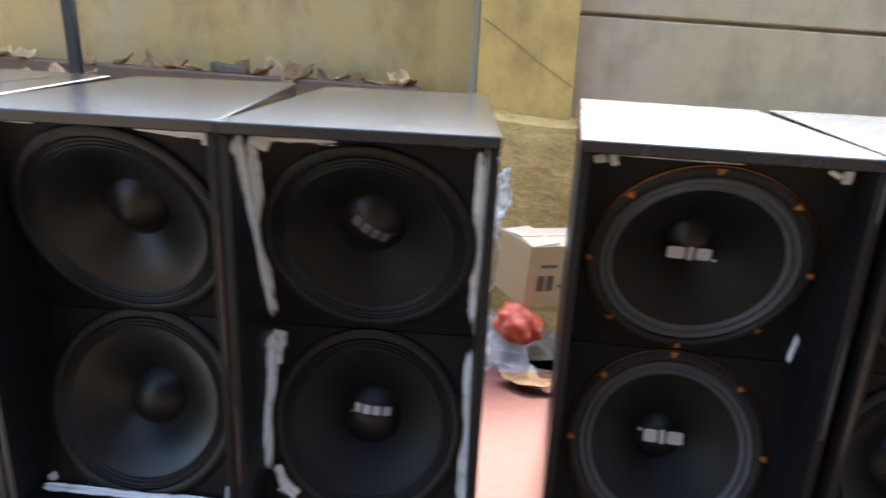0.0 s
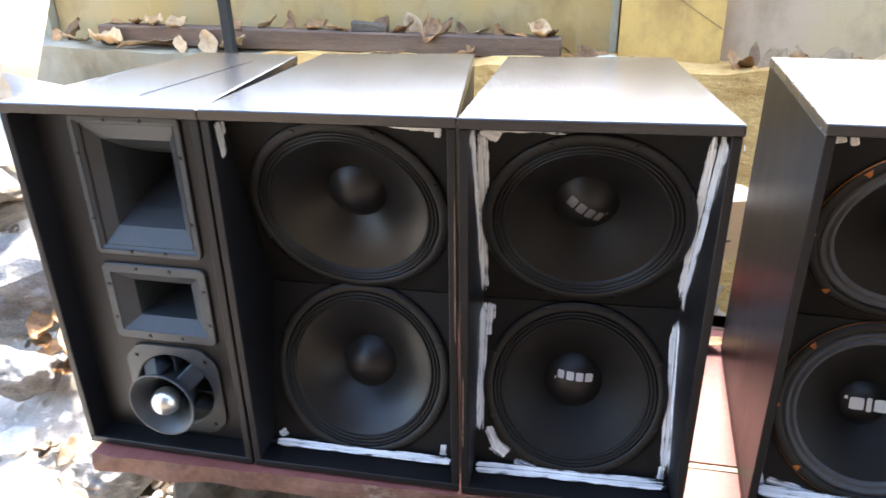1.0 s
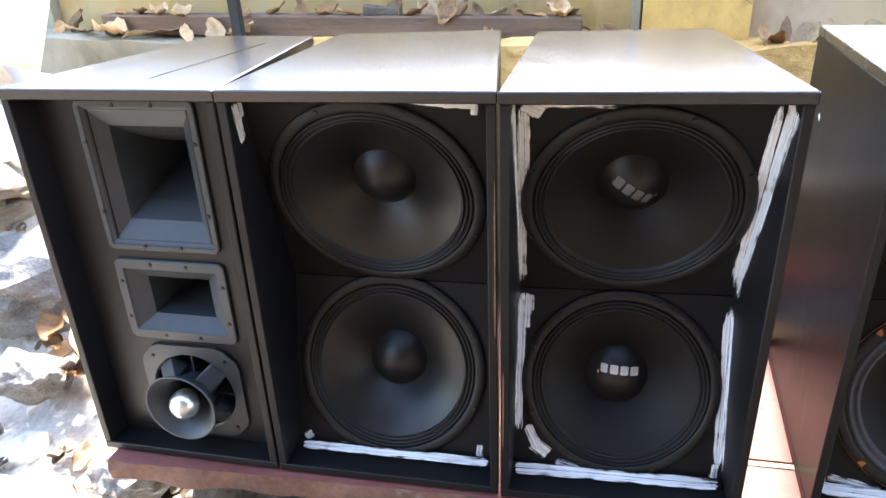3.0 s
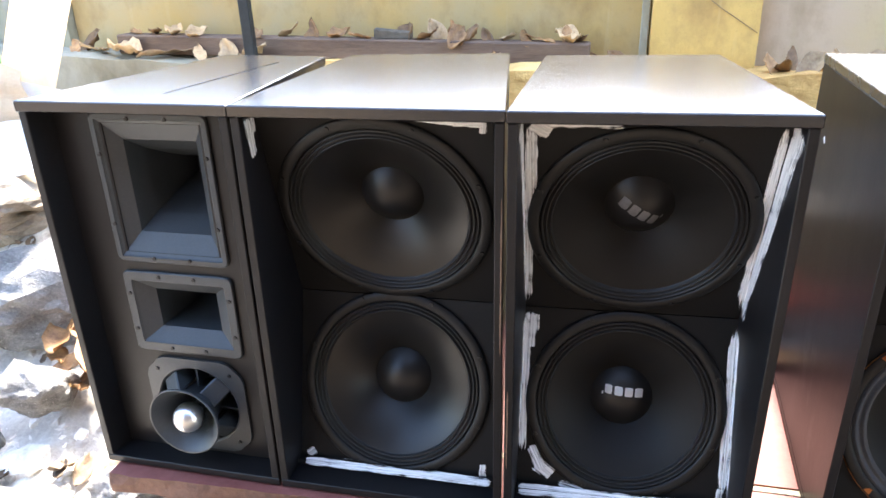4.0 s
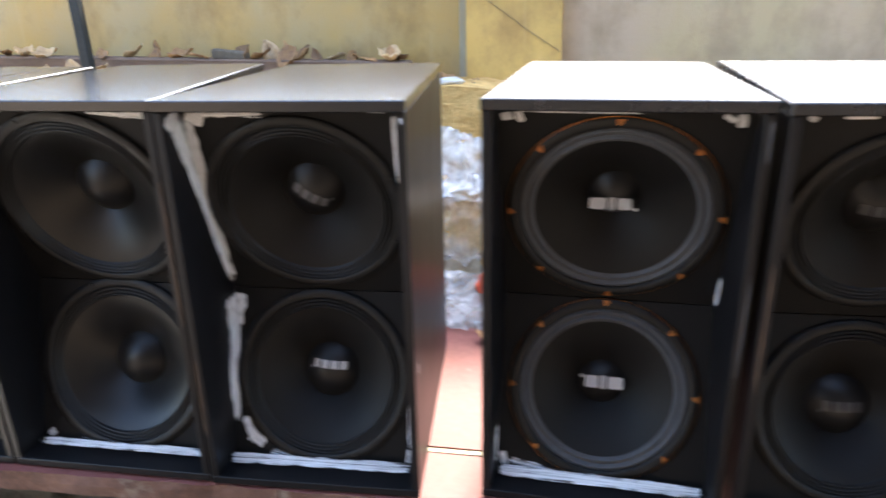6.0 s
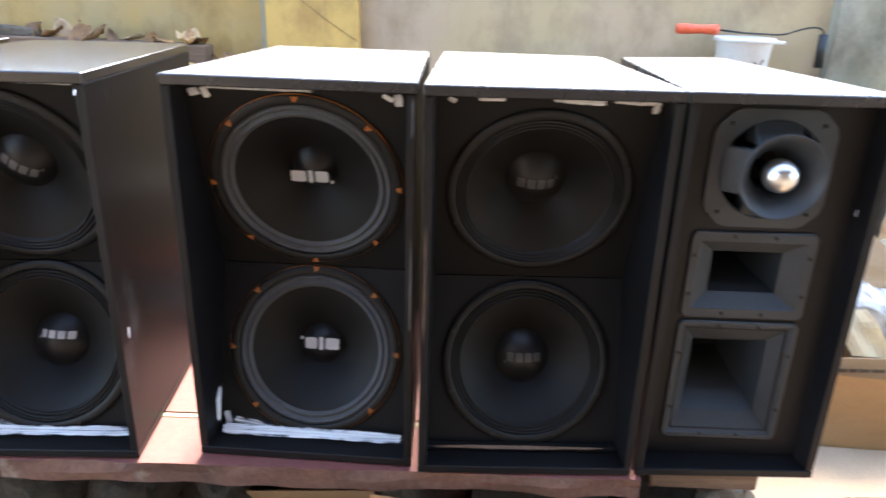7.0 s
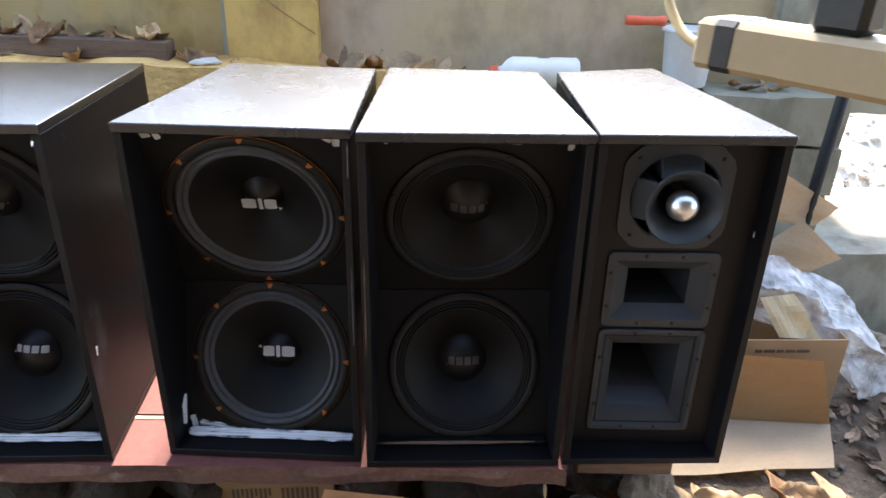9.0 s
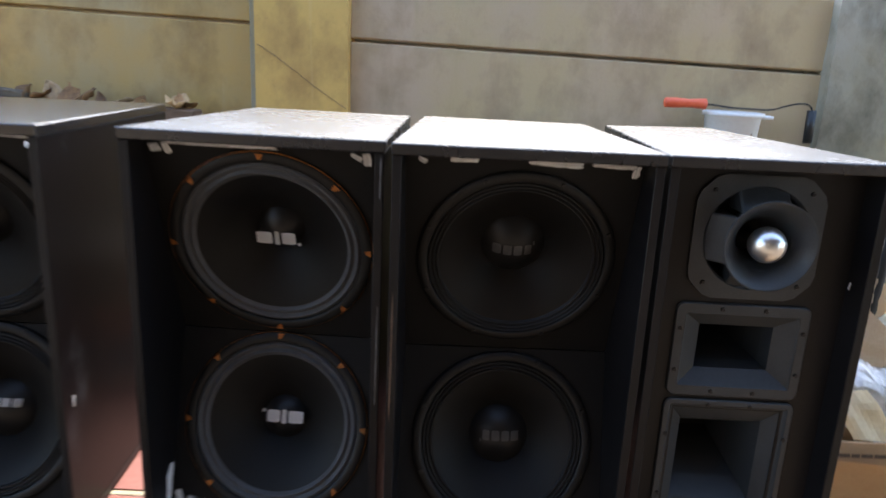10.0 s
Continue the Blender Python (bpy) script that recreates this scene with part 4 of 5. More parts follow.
R1, R1p, R1q = woofer_cabinet([(0.224, 1.083), (0.677, 1.066), (0.671, 1.69), (0.27, 1.73)], "black cabinet with two grey-ringed woofers and orange tabs", (("grey", 0), ("grey", 180)), (0.194, 0.188), G_RIGHT)
R2, R2p, R2q = woofer_cabinet([(0.692, 1.048), (1.14, 1.066), (1.105, 1.695), (0.706, 1.712)], "black cabinet with two woofers and faint emblems", (("faint", 0), ("faint", 180)), (0.183, 0.18), G_RIGHT)
R3 = horn_cabinet([(1.149, 1.068), (1.525, 1.082), (1.444, 1.79), (1.16, 1.69)], "black horn cabinet turned upside down, tweeter on top", 0.062, 1.329, True, G_RIGHT)

strokes(L2, L2p[0], ((-0.9, 0.98, -0.5, 0.97, 0.012), (0.35, 0.975, 0.75, 0.93, 0.012), (0.7, 0.96, 0.97, 0.95, 0.024), (0.96, 0.97, 0.95, 0.84, 0.014)), 1)
side_strokes(L2, L2q, (("left", 0.028, 0.772, 0.036, 0.70, 0.026), ("left", 0.045, 0.774, 0.05, 0.742, 0.014)), 1)
foot_stroke(L2, L2q, 0.03, 0.985, 0.015, 2)
strokes(L2, L2p[1], ((-0.95, -0.95, -0.86, -0.88, 0.02), (0.93, -0.97, 0.93, -0.82, 0.016), (-0.6, -0.97, 0.1, -0.985, 0.01)), 2)
strokes(L3, L3p[0], ((-0.985, 0.95, -0.99, -0.95, 0.017), (-0.96, 0.9, -0.965, 0.3, 0.02), (0.985, 0.95, 0.985, -0.9, 0.016), (-0.95, 0.965, -0.2, 0.955, 0.02), (-0.97, 0.96, -0.8, 0.88, 0.03), (0.3, 0.985, 0.95, 0.975, 0.008), (0.975, 0.95, 0.985, 0.3, 0.014)), 3)
for side, z0, z1, w0, w1 in (("left", 0.777, 0.395, 0.046, 0.012), ("left", 0.775, 0.7, 0.06, 0.03), ("left", 0.372, 0.13, 0.036, 0.016), ("left", 0.368, 0.3, 0.05, 0.03), ("right", 0.775, 0.388, 0.05, 0.03), ("right", 0.774, 0.7, 0.062, 0.045), ("right", 0.37, 0.04, 0.016, 0.012)):
    edge_stroke(L3, L3q, side, z0, z1, w0, w1, 3 + z0 + w0)
foot_stroke(L3, L3q, 0.01, 0.98, 0.02, 4)
strokes(L3, L3p[1], ((-0.985, 0.95, -0.985, -0.6, 0.018), (-0.95, 0.95, -0.95, 0.55, 0.03), (0.985, 0.92, 0.98, -0.9, 0.018), (-0.9, -0.52, -0.78, -0.8, 0.022), (-0.84, -0.72, -0.68, -0.85, 0.03), (-0.62, -0.93, -0.2, -0.985, 0.02), (0.95, -0.97, 0.97, -0.8, 0.016)), 4)
strokes(R1, R1p[0], ((-0.97, 0.98, 0.2, 0.965, 0.01), (-0.95, 0.96, -0.93, 0.88, 0.02), (-0.85, 0.97, -0.82, 0.86, 0.014), (0.93, 0.97, 0.95, 0.84, 0.018), (0.8, 0.95, 0.9, 0.9, 0.012)), 5)
edge_stroke(R1, R1q, "right", 0.45, 0.386, 0.022, 0.018, 5)
side_strokes(R1, R1q, (("left", 0.08, 0.12, 0.062, 0.04, 0.022), ("left", 0.065, 0.105, 0.055, 0.05, 0.014)), 5)
foot_stroke(R1, R1q, 0.02, 0.985, 0.021, 6)
strokes(R1, R1p[1], ((-0.97, -0.8, -0.93, -0.97, 0.018), (-0.9, -0.9, -0.4, -0.98, 0.018)), 6)
strokes(R2, R2p[0], ((-0.93, 0.965, -0.85, 0.93, 0.012), (-0.66, 0.975, -0.4, 0.965, 0.014), (0.0, 0.975, 0.5, 0.955, 0.016), (0.55, 0.975, 0.97, 0.965, 0.014), (0.955, 0.97, 0.945, 0.85, 0.014)), 7)

# a glued seam across the top of the first horn cabinet
part("seam", prism([(0.24, 0.09), (0.243, 0.088), (0.275, 0.50), (0.272, 0.502)], H_CAB - 0.001, H_CAB + 0.0003), M_CRACK, L1, "dark seam in the top panel")

chip = Matrix.Translation((0.4412, 0.055, 0.0)) @ Matrix.Rotation(math.pi / 2, 4, "Z")
part("paint_chip", smear(0.0, 0.27, 0.002, 0.295, 0.009, 3, -0.001), M_WHITE, L3, "small white paint chip", False, chip)
part("paint_chip", smear(-0.062, 0.765, -0.056, 0.774, 0.008, 6, -0.001), M_WHITE, L3, "small white paint chip", False, chip)

chip_r = Matrix.Translation((0.3555, 0.055, 0.0)) @ Matrix.Rotation(-math.pi / 2, 4, "Z")
part("paint_chip", smear(0.0, 0.571, 0.004, 0.586, 0.008, 8, -0.001), M_WHITE, R3, "small white paint chip", False, chip_r)

# paint rubbed off the front edges where the cabinets touch
for box, turn, x, z0, z1, material in ((R1, R1q[4], 0.4465, 0.32, 0.52, M_MARKG), (R1, R1q[4], 0.4475, 0.7, 0.775, M_MARKG), (R2, R2q[4], 0.0062, 0.3, 0.55, M_WOOD), (L2, L2q[4], 0.4555, 0.36, 0.66, M_WOOD), (L3, L3q[4], 0.0045, 0.12, 0.3, M_WOOD)):
    part("worn_edge", smear(x, z0, x + 0.001, z1, 0.0026, 3 * x + z0, -0.0008, 0.9, 40), material, box, "rubbed front edge", False, Matrix.Rotation(turn, 4, "Z") @ Matrix.Translation((0, -0.0004, 0)))

# a strip of bare wood along the floor edge of one cabinet
wood_edge = part("bare_edge", smear(0.03, 0.0, 0.41, 0.0, 0.006, 12, -0.0008, 0.8, 50), M_WOOD, R2, "worn bare wood edge", False, Matrix.Rotation(R2q[4], 4, "Z") @ Matrix.Translation((0, LOW_D - 0.024, 0.0325)) @ Matrix.Rotation(radians(-45), 4, "X"))


# ---- stones ----
STONES = [stone_mesh(k, 0.72, 0.62, 4) for k in range(1, 7)]
STONE_GREY = [finish(bm.copy(), "stone", M_ROCK) for bm in STONES]
# same stones with the shade below the slab put into their colour
STONE_SHADED = [finish(bm.copy(), "stone", M_ROCKD) for bm in STONES]
STONE_BROWN = [finish(bm, "stone", M_ROCKB) for bm in STONES]


def stone(name, x, y, z, sx, sy, sz, turn, which, brown, label, group):
    ob = new(name, (STONE_SHADED if "dark" in label else STONE_BROWN if brown else STONE_GREY)[which % 6])
    ob.matrix_world = pose(x, y, z, turn * 0.3, turn * 0.2, turn) @ Matrix.Diagonal((sx, sy, sz, 1))
    return tagged(ob, label, "boulder" if max(sx, sy) > 0.2 else "stone", group)


BANK = "boulders of the stony bank"
stone("boulder", -2.04, 1.66, 0.03, 0.62, 0.5, 0.52, 20, 0, False, "grey angular boulder on the stony bank", BANK)
stone("boulder", -2.16, 1.85, 0.29, 0.66, 0.5, 0.26, -15, 1, True, "flat brown stone resting on a grey boulder", BANK)
stone("boulder", -2.45, 2.1, 0.2, 0.7, 0.6, 0.5, 50, 2, True, "large brown boulder below pale boards", BANK)
stone("boulder", -1.72, 1.36, -0.09, 0.26, 0.22, 0.2, 70, 3, False, "speckled grey granite stone among leaves", BANK)
stone("boulder", -1.62, 1.0, -0.27, 0.46, 0.36, 0.24, 10, 4, False, "pale flat stone at the foot of the bank", BANK)
stone("boulder", -1.98, 1.22, -0.2, 0.4, 0.36, 0.26, 120, 5, False, "pale grey stone on the bank", BANK)
stone("boulder", -1.52, 1.72, -0.12, 0.34, 0.36, 0.3, 33, 2, True, "brown stone behind the horn cabinet", BANK)
stone("boulder", -2.35, 1.35, -0.05, 0.5, 0.42, 0.36, 80, 1, False, "grey stone on the bank", BANK)
stone("boulder", -1.42, 1.28, -0.31, 0.26, 0.3, 0.22, 15, 0, False, "pale stone beside the red slab", BANK)
UNDER = "boulders under the platform"
# "dark" in the label picks the rock coloured as if in shade
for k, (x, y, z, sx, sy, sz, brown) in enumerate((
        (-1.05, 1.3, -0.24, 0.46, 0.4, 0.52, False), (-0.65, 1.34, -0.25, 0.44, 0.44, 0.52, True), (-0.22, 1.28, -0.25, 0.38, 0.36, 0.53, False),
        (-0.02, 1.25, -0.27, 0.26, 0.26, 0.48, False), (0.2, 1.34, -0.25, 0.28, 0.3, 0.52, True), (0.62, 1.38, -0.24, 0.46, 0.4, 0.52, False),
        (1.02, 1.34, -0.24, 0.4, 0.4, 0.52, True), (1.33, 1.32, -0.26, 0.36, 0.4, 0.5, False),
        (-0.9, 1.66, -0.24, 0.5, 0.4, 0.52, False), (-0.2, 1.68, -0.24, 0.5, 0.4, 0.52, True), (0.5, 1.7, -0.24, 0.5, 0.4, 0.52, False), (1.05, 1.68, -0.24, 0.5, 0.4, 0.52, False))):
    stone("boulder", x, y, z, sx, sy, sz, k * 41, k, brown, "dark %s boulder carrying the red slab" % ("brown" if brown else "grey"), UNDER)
EDGE = "stones beside the platform"
stone("boulder", 1.42, 1.15, -0.2, 0.2, 0.22, 0.26, 30, 2, True, "brown stone below the horn cabinet", EDGE)
stone("boulder", 1.50, 1.08, -0.33, 0.5, 0.3, 0.2, 8, 1, False, "flat grey stone among fallen leaves", EDGE)
stone("boulder", 1.2, 1.1, -0.26, 0.24, 0.2, 0.4, 66, 4, False, "dark stone below the slab end", EDGE)
stone("boulder", 2.6, 2.15, -0.34, 0.3, 0.24, 0.2, 20, 5, True, "brown stone near bubble wrap", EDGE)

rnd = random.Random(4)
rubble = bmesh.new()
small = [stone_mesh(20 + k, 0.7, 0.4, 1, False) for k in range(5)]
small_me = []
for bm in small:
    me = bpy.data.meshes.new("scratch_stone"); bm.to_mesh(me); bm.free(); small_me.append(me)


def scatter_stones(count, x0, x1, y0, y1, lo, hi):
    for _ in range(count):
        x, y = rnd.uniform(x0, x1), rnd.uniform(y0, y1)
        s = lo + (hi - lo) * rnd.random() ** 2.2
        start = len(rubble.verts)
        rubble.from_mesh(rnd.choice(small_me))
        rubble.verts.ensure_lookup_table()
        m = pose(x, y, ground_z(x, y) + s * 0.15, rnd.uniform(-30, 30), rnd.uniform(-30, 30), rnd.uniform(0, 360)) @ Matrix.Diagonal((s, s * rnd.uniform(0.7, 1.2), s * rnd.uniform(0.5, 0.9), 1))
        for v in rubble.verts[start:]:
            v.co = m @ v.co


scatter_stones(1300, -3.2, -1.2, 0.4, 2.4, 0.012, 0.09)
scatter_stones(1500, -2.3, -1.22, 0.5, 1.9, 0.012, 0.06)
scatter_stones(70, -2.3, -1.25, 0.5, 1.25, 0.09, 0.2)
scatter_stones(1500, -2.2, -1.2, 0.4, 1.45, 0.01, 0.045)
solo("gravel", gravel_patch(2.3, 5.2, 3.15, 6.0, 50), M_PALE_EARTH, Matrix(), "pale crushed stone behind the fence end", "gravel", kind="stuff", smooth=True)
solo("gravel", gravel_patch(-3.1, -1.15, 0.0, 2.3, 70), M_PALE_EARTH, Matrix(), "pale crushed stone spread over the bank", "gravel", kind="stuff", smooth=True)
scatter_stones(1700, 2.3, 4.6, 2.9, 5.2, 0.02, 0.12)
solo("rubble", rubble, M_PALE_RUBBLE, Matrix(), "scattered pale grey rubble covering the bank", "rubble", kind="stuff")
rubble = bmesh.new()
scatter_stones(420, 1.2, 3.1, 0.7, 2.4, 0.012, 0.05)
scatter_stones(300, -1.3, 1.3, 0.6, 1.4, 0.015, 0.07)
solo("pebbles", rubble, M_BROWN_RUBBLE, Matrix(), "brown pebbles and clods in dark earth", "pebbles", kind="stuff")

# ---- dry leaves ----
LEAF_BM = [leaf_mesh(k, 0.10 + 0.015 * (k % 5), 0.045 + 0.008 * (k % 4), 0.16 + 0.13 * (k % 4)) for k in range(8)]
LEAF_ME = [finish(bm.copy(), "leaf", M_LEAF, True) for bm in LEAF_BM]
LEAF_PALE = [finish(bm, "leaf", M_LEAFP, True) for bm in LEAF_BM]


def leaf(x, y, z, tilt, roll, turn, which, size=1.0, pale=False, label="curled dry brown leaf on the concrete ledge", group="dry leaves on the ledge"):
    ob = new("dry_leaf", (LEAF_PALE if pale else LEAF_ME)[which % 8])
    ob.matrix_world = pose(x, y, z, tilt, roll, turn) @ Matrix.Scale(size, 4)
    return tagged(ob, label, "leaf", group)


BEAM_Y = 2.74


def beam_top(x):
    return 0.713 + (-0.3 - x) * 0.018


bm = block(-2.27, BEAM_Y - 0.05, -0.02, -0.27, BEAM_Y + 0.05, 0.06, 0.006)
for v in bm.verts:
    v.co.z += beam_top(v.co.x) - 0.06 + 0.003 * noise.noise(v.co * 6)
solo("wooden_beam", bm, M_WOOD, Matrix(), "weathered brown timber beam lying on the ledge", "beam")

chip = block(-0.075, -0.025, 0, 0.075, 0.025, 0.042, 0.005)
for v in chip.verts:
    v.co.z -= 0.014 * max(0.0, v.co.x / 0.075) * (v.co.z > 0.02)
solo("wood_chip", chip, M_ROCKD, pose(-1.04, BEAM_Y, beam_top(-1.04) - 0.002, 0, 1.0, 6), "dark weathered chip of wood on the beam", "wood chip")

rnd = random.Random(9)
for x, up, size, pale in ((-2.2, 0, 1.1, False), (-2.1, 0, 1.2, False), (-2.02, 0, 1.3, True), (-1.9, 0, 1.2, True), (-1.62, 10, 1.1, False), (-1.5, 25, 1.3, True), (-1.38, 70, 1.35, False), (-1.28, 0, 1.2, False),
                         (-1.18, 0, 1.3, False), (-0.98, 40, 1.2, False), (-0.9, 20, 1.2, False), (-0.86, 62, 1.2, True), (-0.8, 72, 1.3, False), (-0.78, 40, 1.1, False), (-0.72, 30, 1.0, False), (-0.66, 60, 0.8, False),
                         (-0.52, 10, 1.2, False), (-0.46, 0, 1.1, False), (-0.36, 0, 1.7, True), (-0.35, 48, 1.4, False), (-0.3, 0, 1.1, False), (-0.58, 0, 1.0, True)):
    leaf(x, BEAM_Y + rnd.uniform(-0.03, 0.03), beam_top(x) + 0.004, 8 + up * 0.85, rnd.uniform(-28, 28), rnd.uniform(0, 360) if up < 30 else rnd.uniform(-40, 40), rnd.randrange(8), size * 0.88, pale)
for x, y, up, size, pale in ((-2.42, 2.72, 20, 1.3, True), (-2.34, 2.68, 0, 1.4, True), (-2.2, 2.64, 0, 1.6, True), (-2.0, 2.65, 0, 1.8, True), (-1.85, 2.64, 30, 1.3, True), (-1.72, 2.66, 50, 1.4, True), (-1.6, 2.64, 20, 1.2, True), (-2.46, 2.78, 60, 1.2, False),
                            (-2.5, 2.72, 40, 1.1, False), (-0.62, 2.64, 0, 1.3, False), (-0.2, 2.72, 20, 1.2, False), (-0.16, 2.7, 50, 1.1, False), (-0.12, 2.76, 20, 1.1, False), (0.0, 2.7, 0, 1.0, False), (-0.95, 2.64, 0, 1.1, False),
                            (0.36, 2.72, 60, 1.2, False), (0.4, 2.7, 30, 1.3, False), (0.44, 2.74, 70, 1.2, False), (0.5, 2.7, 50, 1.3, True), (0.56, 2.72, 20, 1.4, False), (0.62, 2.74, 40, 1.4, True), (0.7, 2.7, 25, 1.5, True), (0.78, 2.74, 10, 1.3, False),
                            (0.86, 2.74, 40, 1.2, True), (0.9, 2.7, 10, 1.2, False), (2.08, 2.74, 10, 0.9, False), (2.14, 2.7, 20, 0.9, False), (2.2, 2.7, 50, 1.0, True), (2.26, 2.68, 30, 1.2, True), (1.62, 2.72, 0, 1.0, False)):
    leaf(x, y, ledge_top(x) + 0.006, 6 + up * 0.75, rnd.uniform(-25, 25), rnd.uniform(0, 360) if up < 35 else rnd.uniform(-40, 40), rnd.randrange(8), size * 0.92, pale)
for x, y in ((-1.72, 1.46), (-1.68, 1.52), (-1.78, 1.5), (-1.7, 1.58), (-1.62, 1.5), (-1.66, 1.42), (-1.8, 1.56)):
    leaf(x, y, ground_z(x, y) + 0.1, rnd.uniform(-20, 30), rnd.uniform(-30, 30), rnd.uniform(0, 360), rnd.randrange(8), 1.3, False, "dry brown leaf between bank stones", "dry leaves between the stones")

litter = bmesh.new()


def scatter_leaves(count, x0, x1, y0, y1, lift=0.01, lo=0.35, hi=0.95):
    for _ in range(count):
        x, y = rnd.uniform(x0, x1), rnd.uniform(y0, y1)
        if 1.4 < x < 2.25 and 1.3 < y < 1.78:
            continue
        start = len(litter.verts)
        litter.from_mesh(rnd.choice(LEAF_ME))
        litter.verts.ensure_lookup_table()
        m = pose(x, y, ground_z(x, y) + lift, rnd.uniform(-25, 25), rnd.uniform(-25, 25), rnd.uniform(0, 360)) @ Matrix.Scale(rnd.uniform(lo, hi), 4)
        for v in litter.verts[start:]:
            v.co = m @ v.co


scatter_leaves(90, -2.9, -1.25, 0.7, 2.3)
scatter_leaves(45, -2.3, -1.25, 0.8, 1.8, 0.05, 0.4, 0.9)
scatter_leaves(420, 1.25, 3.1, 0.7, 2.4, 0.01, 0.25, 0.75)
scatter_leaves(110, 1.4, 2.3, 0.75, 1.38, 0.025, 0.6, 1.3)
scatter_leaves(160, 2.0, 2.9, 0.9, 1.9, 0.012, 0.3, 0.9)
scatter_leaves(120, 2.5, 4.8, 2.4, 5.0)
scatter_leaves(50, -1.3, 1.3, 0.7, 1.2)
solo("leaf_litter", litter, M_LITTER, Matrix(), "pale dry leaf litter strewn over the ground", "leaf litter", kind="stuff", smooth=True)
for x, y, s, t in ((1.52, 1.0, 1.5, 10), (1.62, 1.05, 1.7, 60), (1.7, 0.98, 1.6, 120), (1.82, 1.12, 1.5, 200), (1.95, 1.2, 1.5, 300), (1.78, 1.2, 1.7, 90), (2.05, 1.35, 1.3, 20), (1.6, 1.2, 1.6, 250)):
    leaf(x, y, max(ground_z(x, y) + 0.02, -0.25 if x < 1.72 and y < 1.15 else -1), rnd.uniform(-10, 15), rnd.uniform(-20, 20), t, rnd.randrange(8), s, rnd.random() < 0.5, "large dry leaf on the ground", "dry leaves on the ground")
rnd = random.Random(21)
for k in range(34):
    x, y = rnd.uniform(1.34, 2.1), rnd.uniform(0.96, 1.36)
    low = ground_z(x, y) + 0.015
    leaf(x, y, max(low, -0.235 + 0.5 * abs(y - 1.08)) if x < 1.7 and y < 1.22 else low, rnd.uniform(-16, 18), rnd.uniform(-18, 18), rnd.uniform(0, 360), rnd.randrange(8), rnd.uniform(0.9, 1.5), k % 3 > 0, "large dry leaf on the ground", "dry leaves on the ground")
bm = leaf_mesh(31, 0.16, 0.07, 0.2)
solo("green_leaf", bm, M_GREEN, pose(2.42, 1.52, -0.36, 5, 10, 80), "fresh green leaf lying on brown earth", "leaf", "green leaves", smooth=True)
bm = leaf_mesh(33, 0.2, 0.1, 0.25)
solo("green_leaf", bm, M_GREEN, pose(-2.47, 2.22, 0.70, 50, 0, 60) @ Matrix.Scale(0.7, 4), "fresh green leaf beside pale boards", "leaf", "green leaves", smooth=True)


# ---- boards and posts ----
def board(name, corners, thick, material, label, category, bend=0.0, cuts=10, seed=1.0):
    """A sheet spanned by four corners (going round), with thickness and a slight warp."""
    a, b, c, d = (Vector(p) for p in corners)
    nrm = (b - a).cross(d - a).normalized()
    bm = bmesh.new()
    g = []
    for i in range(cuts + 1):
        u = i / cuts
        g.append([bm.verts.new((a.lerp(b, u)).lerp(d.lerp(c, u), j / cuts) + nrm * bend * noise.noise((u * 2.3 + seed, j / cuts * 2.3, seed))) for j in range(cuts + 1)])
    for i in range(cuts):
        for j in range(cuts):
            bm.faces.new((g[i][j], g[i + 1][j], g[i + 1][j + 1], g[i][j + 1]))
    bmesh.ops.solidify(bm, geom=list(bm.faces), thickness=thick)
    return solo(name, bm, material, Matrix(), label, category)


board("plywood_board", ((-2.54, 2.16, 0.34), (-2.29, 2.16, 0.34), (-2.02, 2.3, 1.12), (-2.29, 2.3, 1.12)), 0.014, M_PLY, "pale plywood board leaning on the bank", "board", 0.004)
board("foam_sheet", ((-2.75, 1.86, 0.28), (-1.98, 1.83, 0.40), (-1.98, 2.1, 0.60), (-2.7, 2.2, 0.70)), 0.02, M_FOAM, "white foam sheet lying on boulders", "sheet", 0.03, 12, 3)
board("cardboard_scrap", ((-2.7, 2.02, 0.46), (-2.12, 2.0, 0.52), (-2.26, 2.12, 0.68), (-2.66, 2.14, 0.8)), 0.006, M_CARDL, "crumpled pale cardboard scrap on the bank", "cardboard", 0.04, 14, 5)
solo("steel_post", block(-0.02, -0.02, 0, 0.02, 0.02, 3.2, 0.004), M_METAL, pose(-1.535, 2.52, -0.4, 0, -0.8, 5), "black square steel post rising before the ledge", "post")
pipe = thing("steel_pipe", (2.265, 2.2, -0.4), "black steel pipe standing beside the cardboard", "pipe")
part("pipe", tube([(-0.054, 0, 0), (-0.046, 0, 0.5), (0.03, 0, 2.3)], 0.022, 16), M_METAL, pipe, "", True)


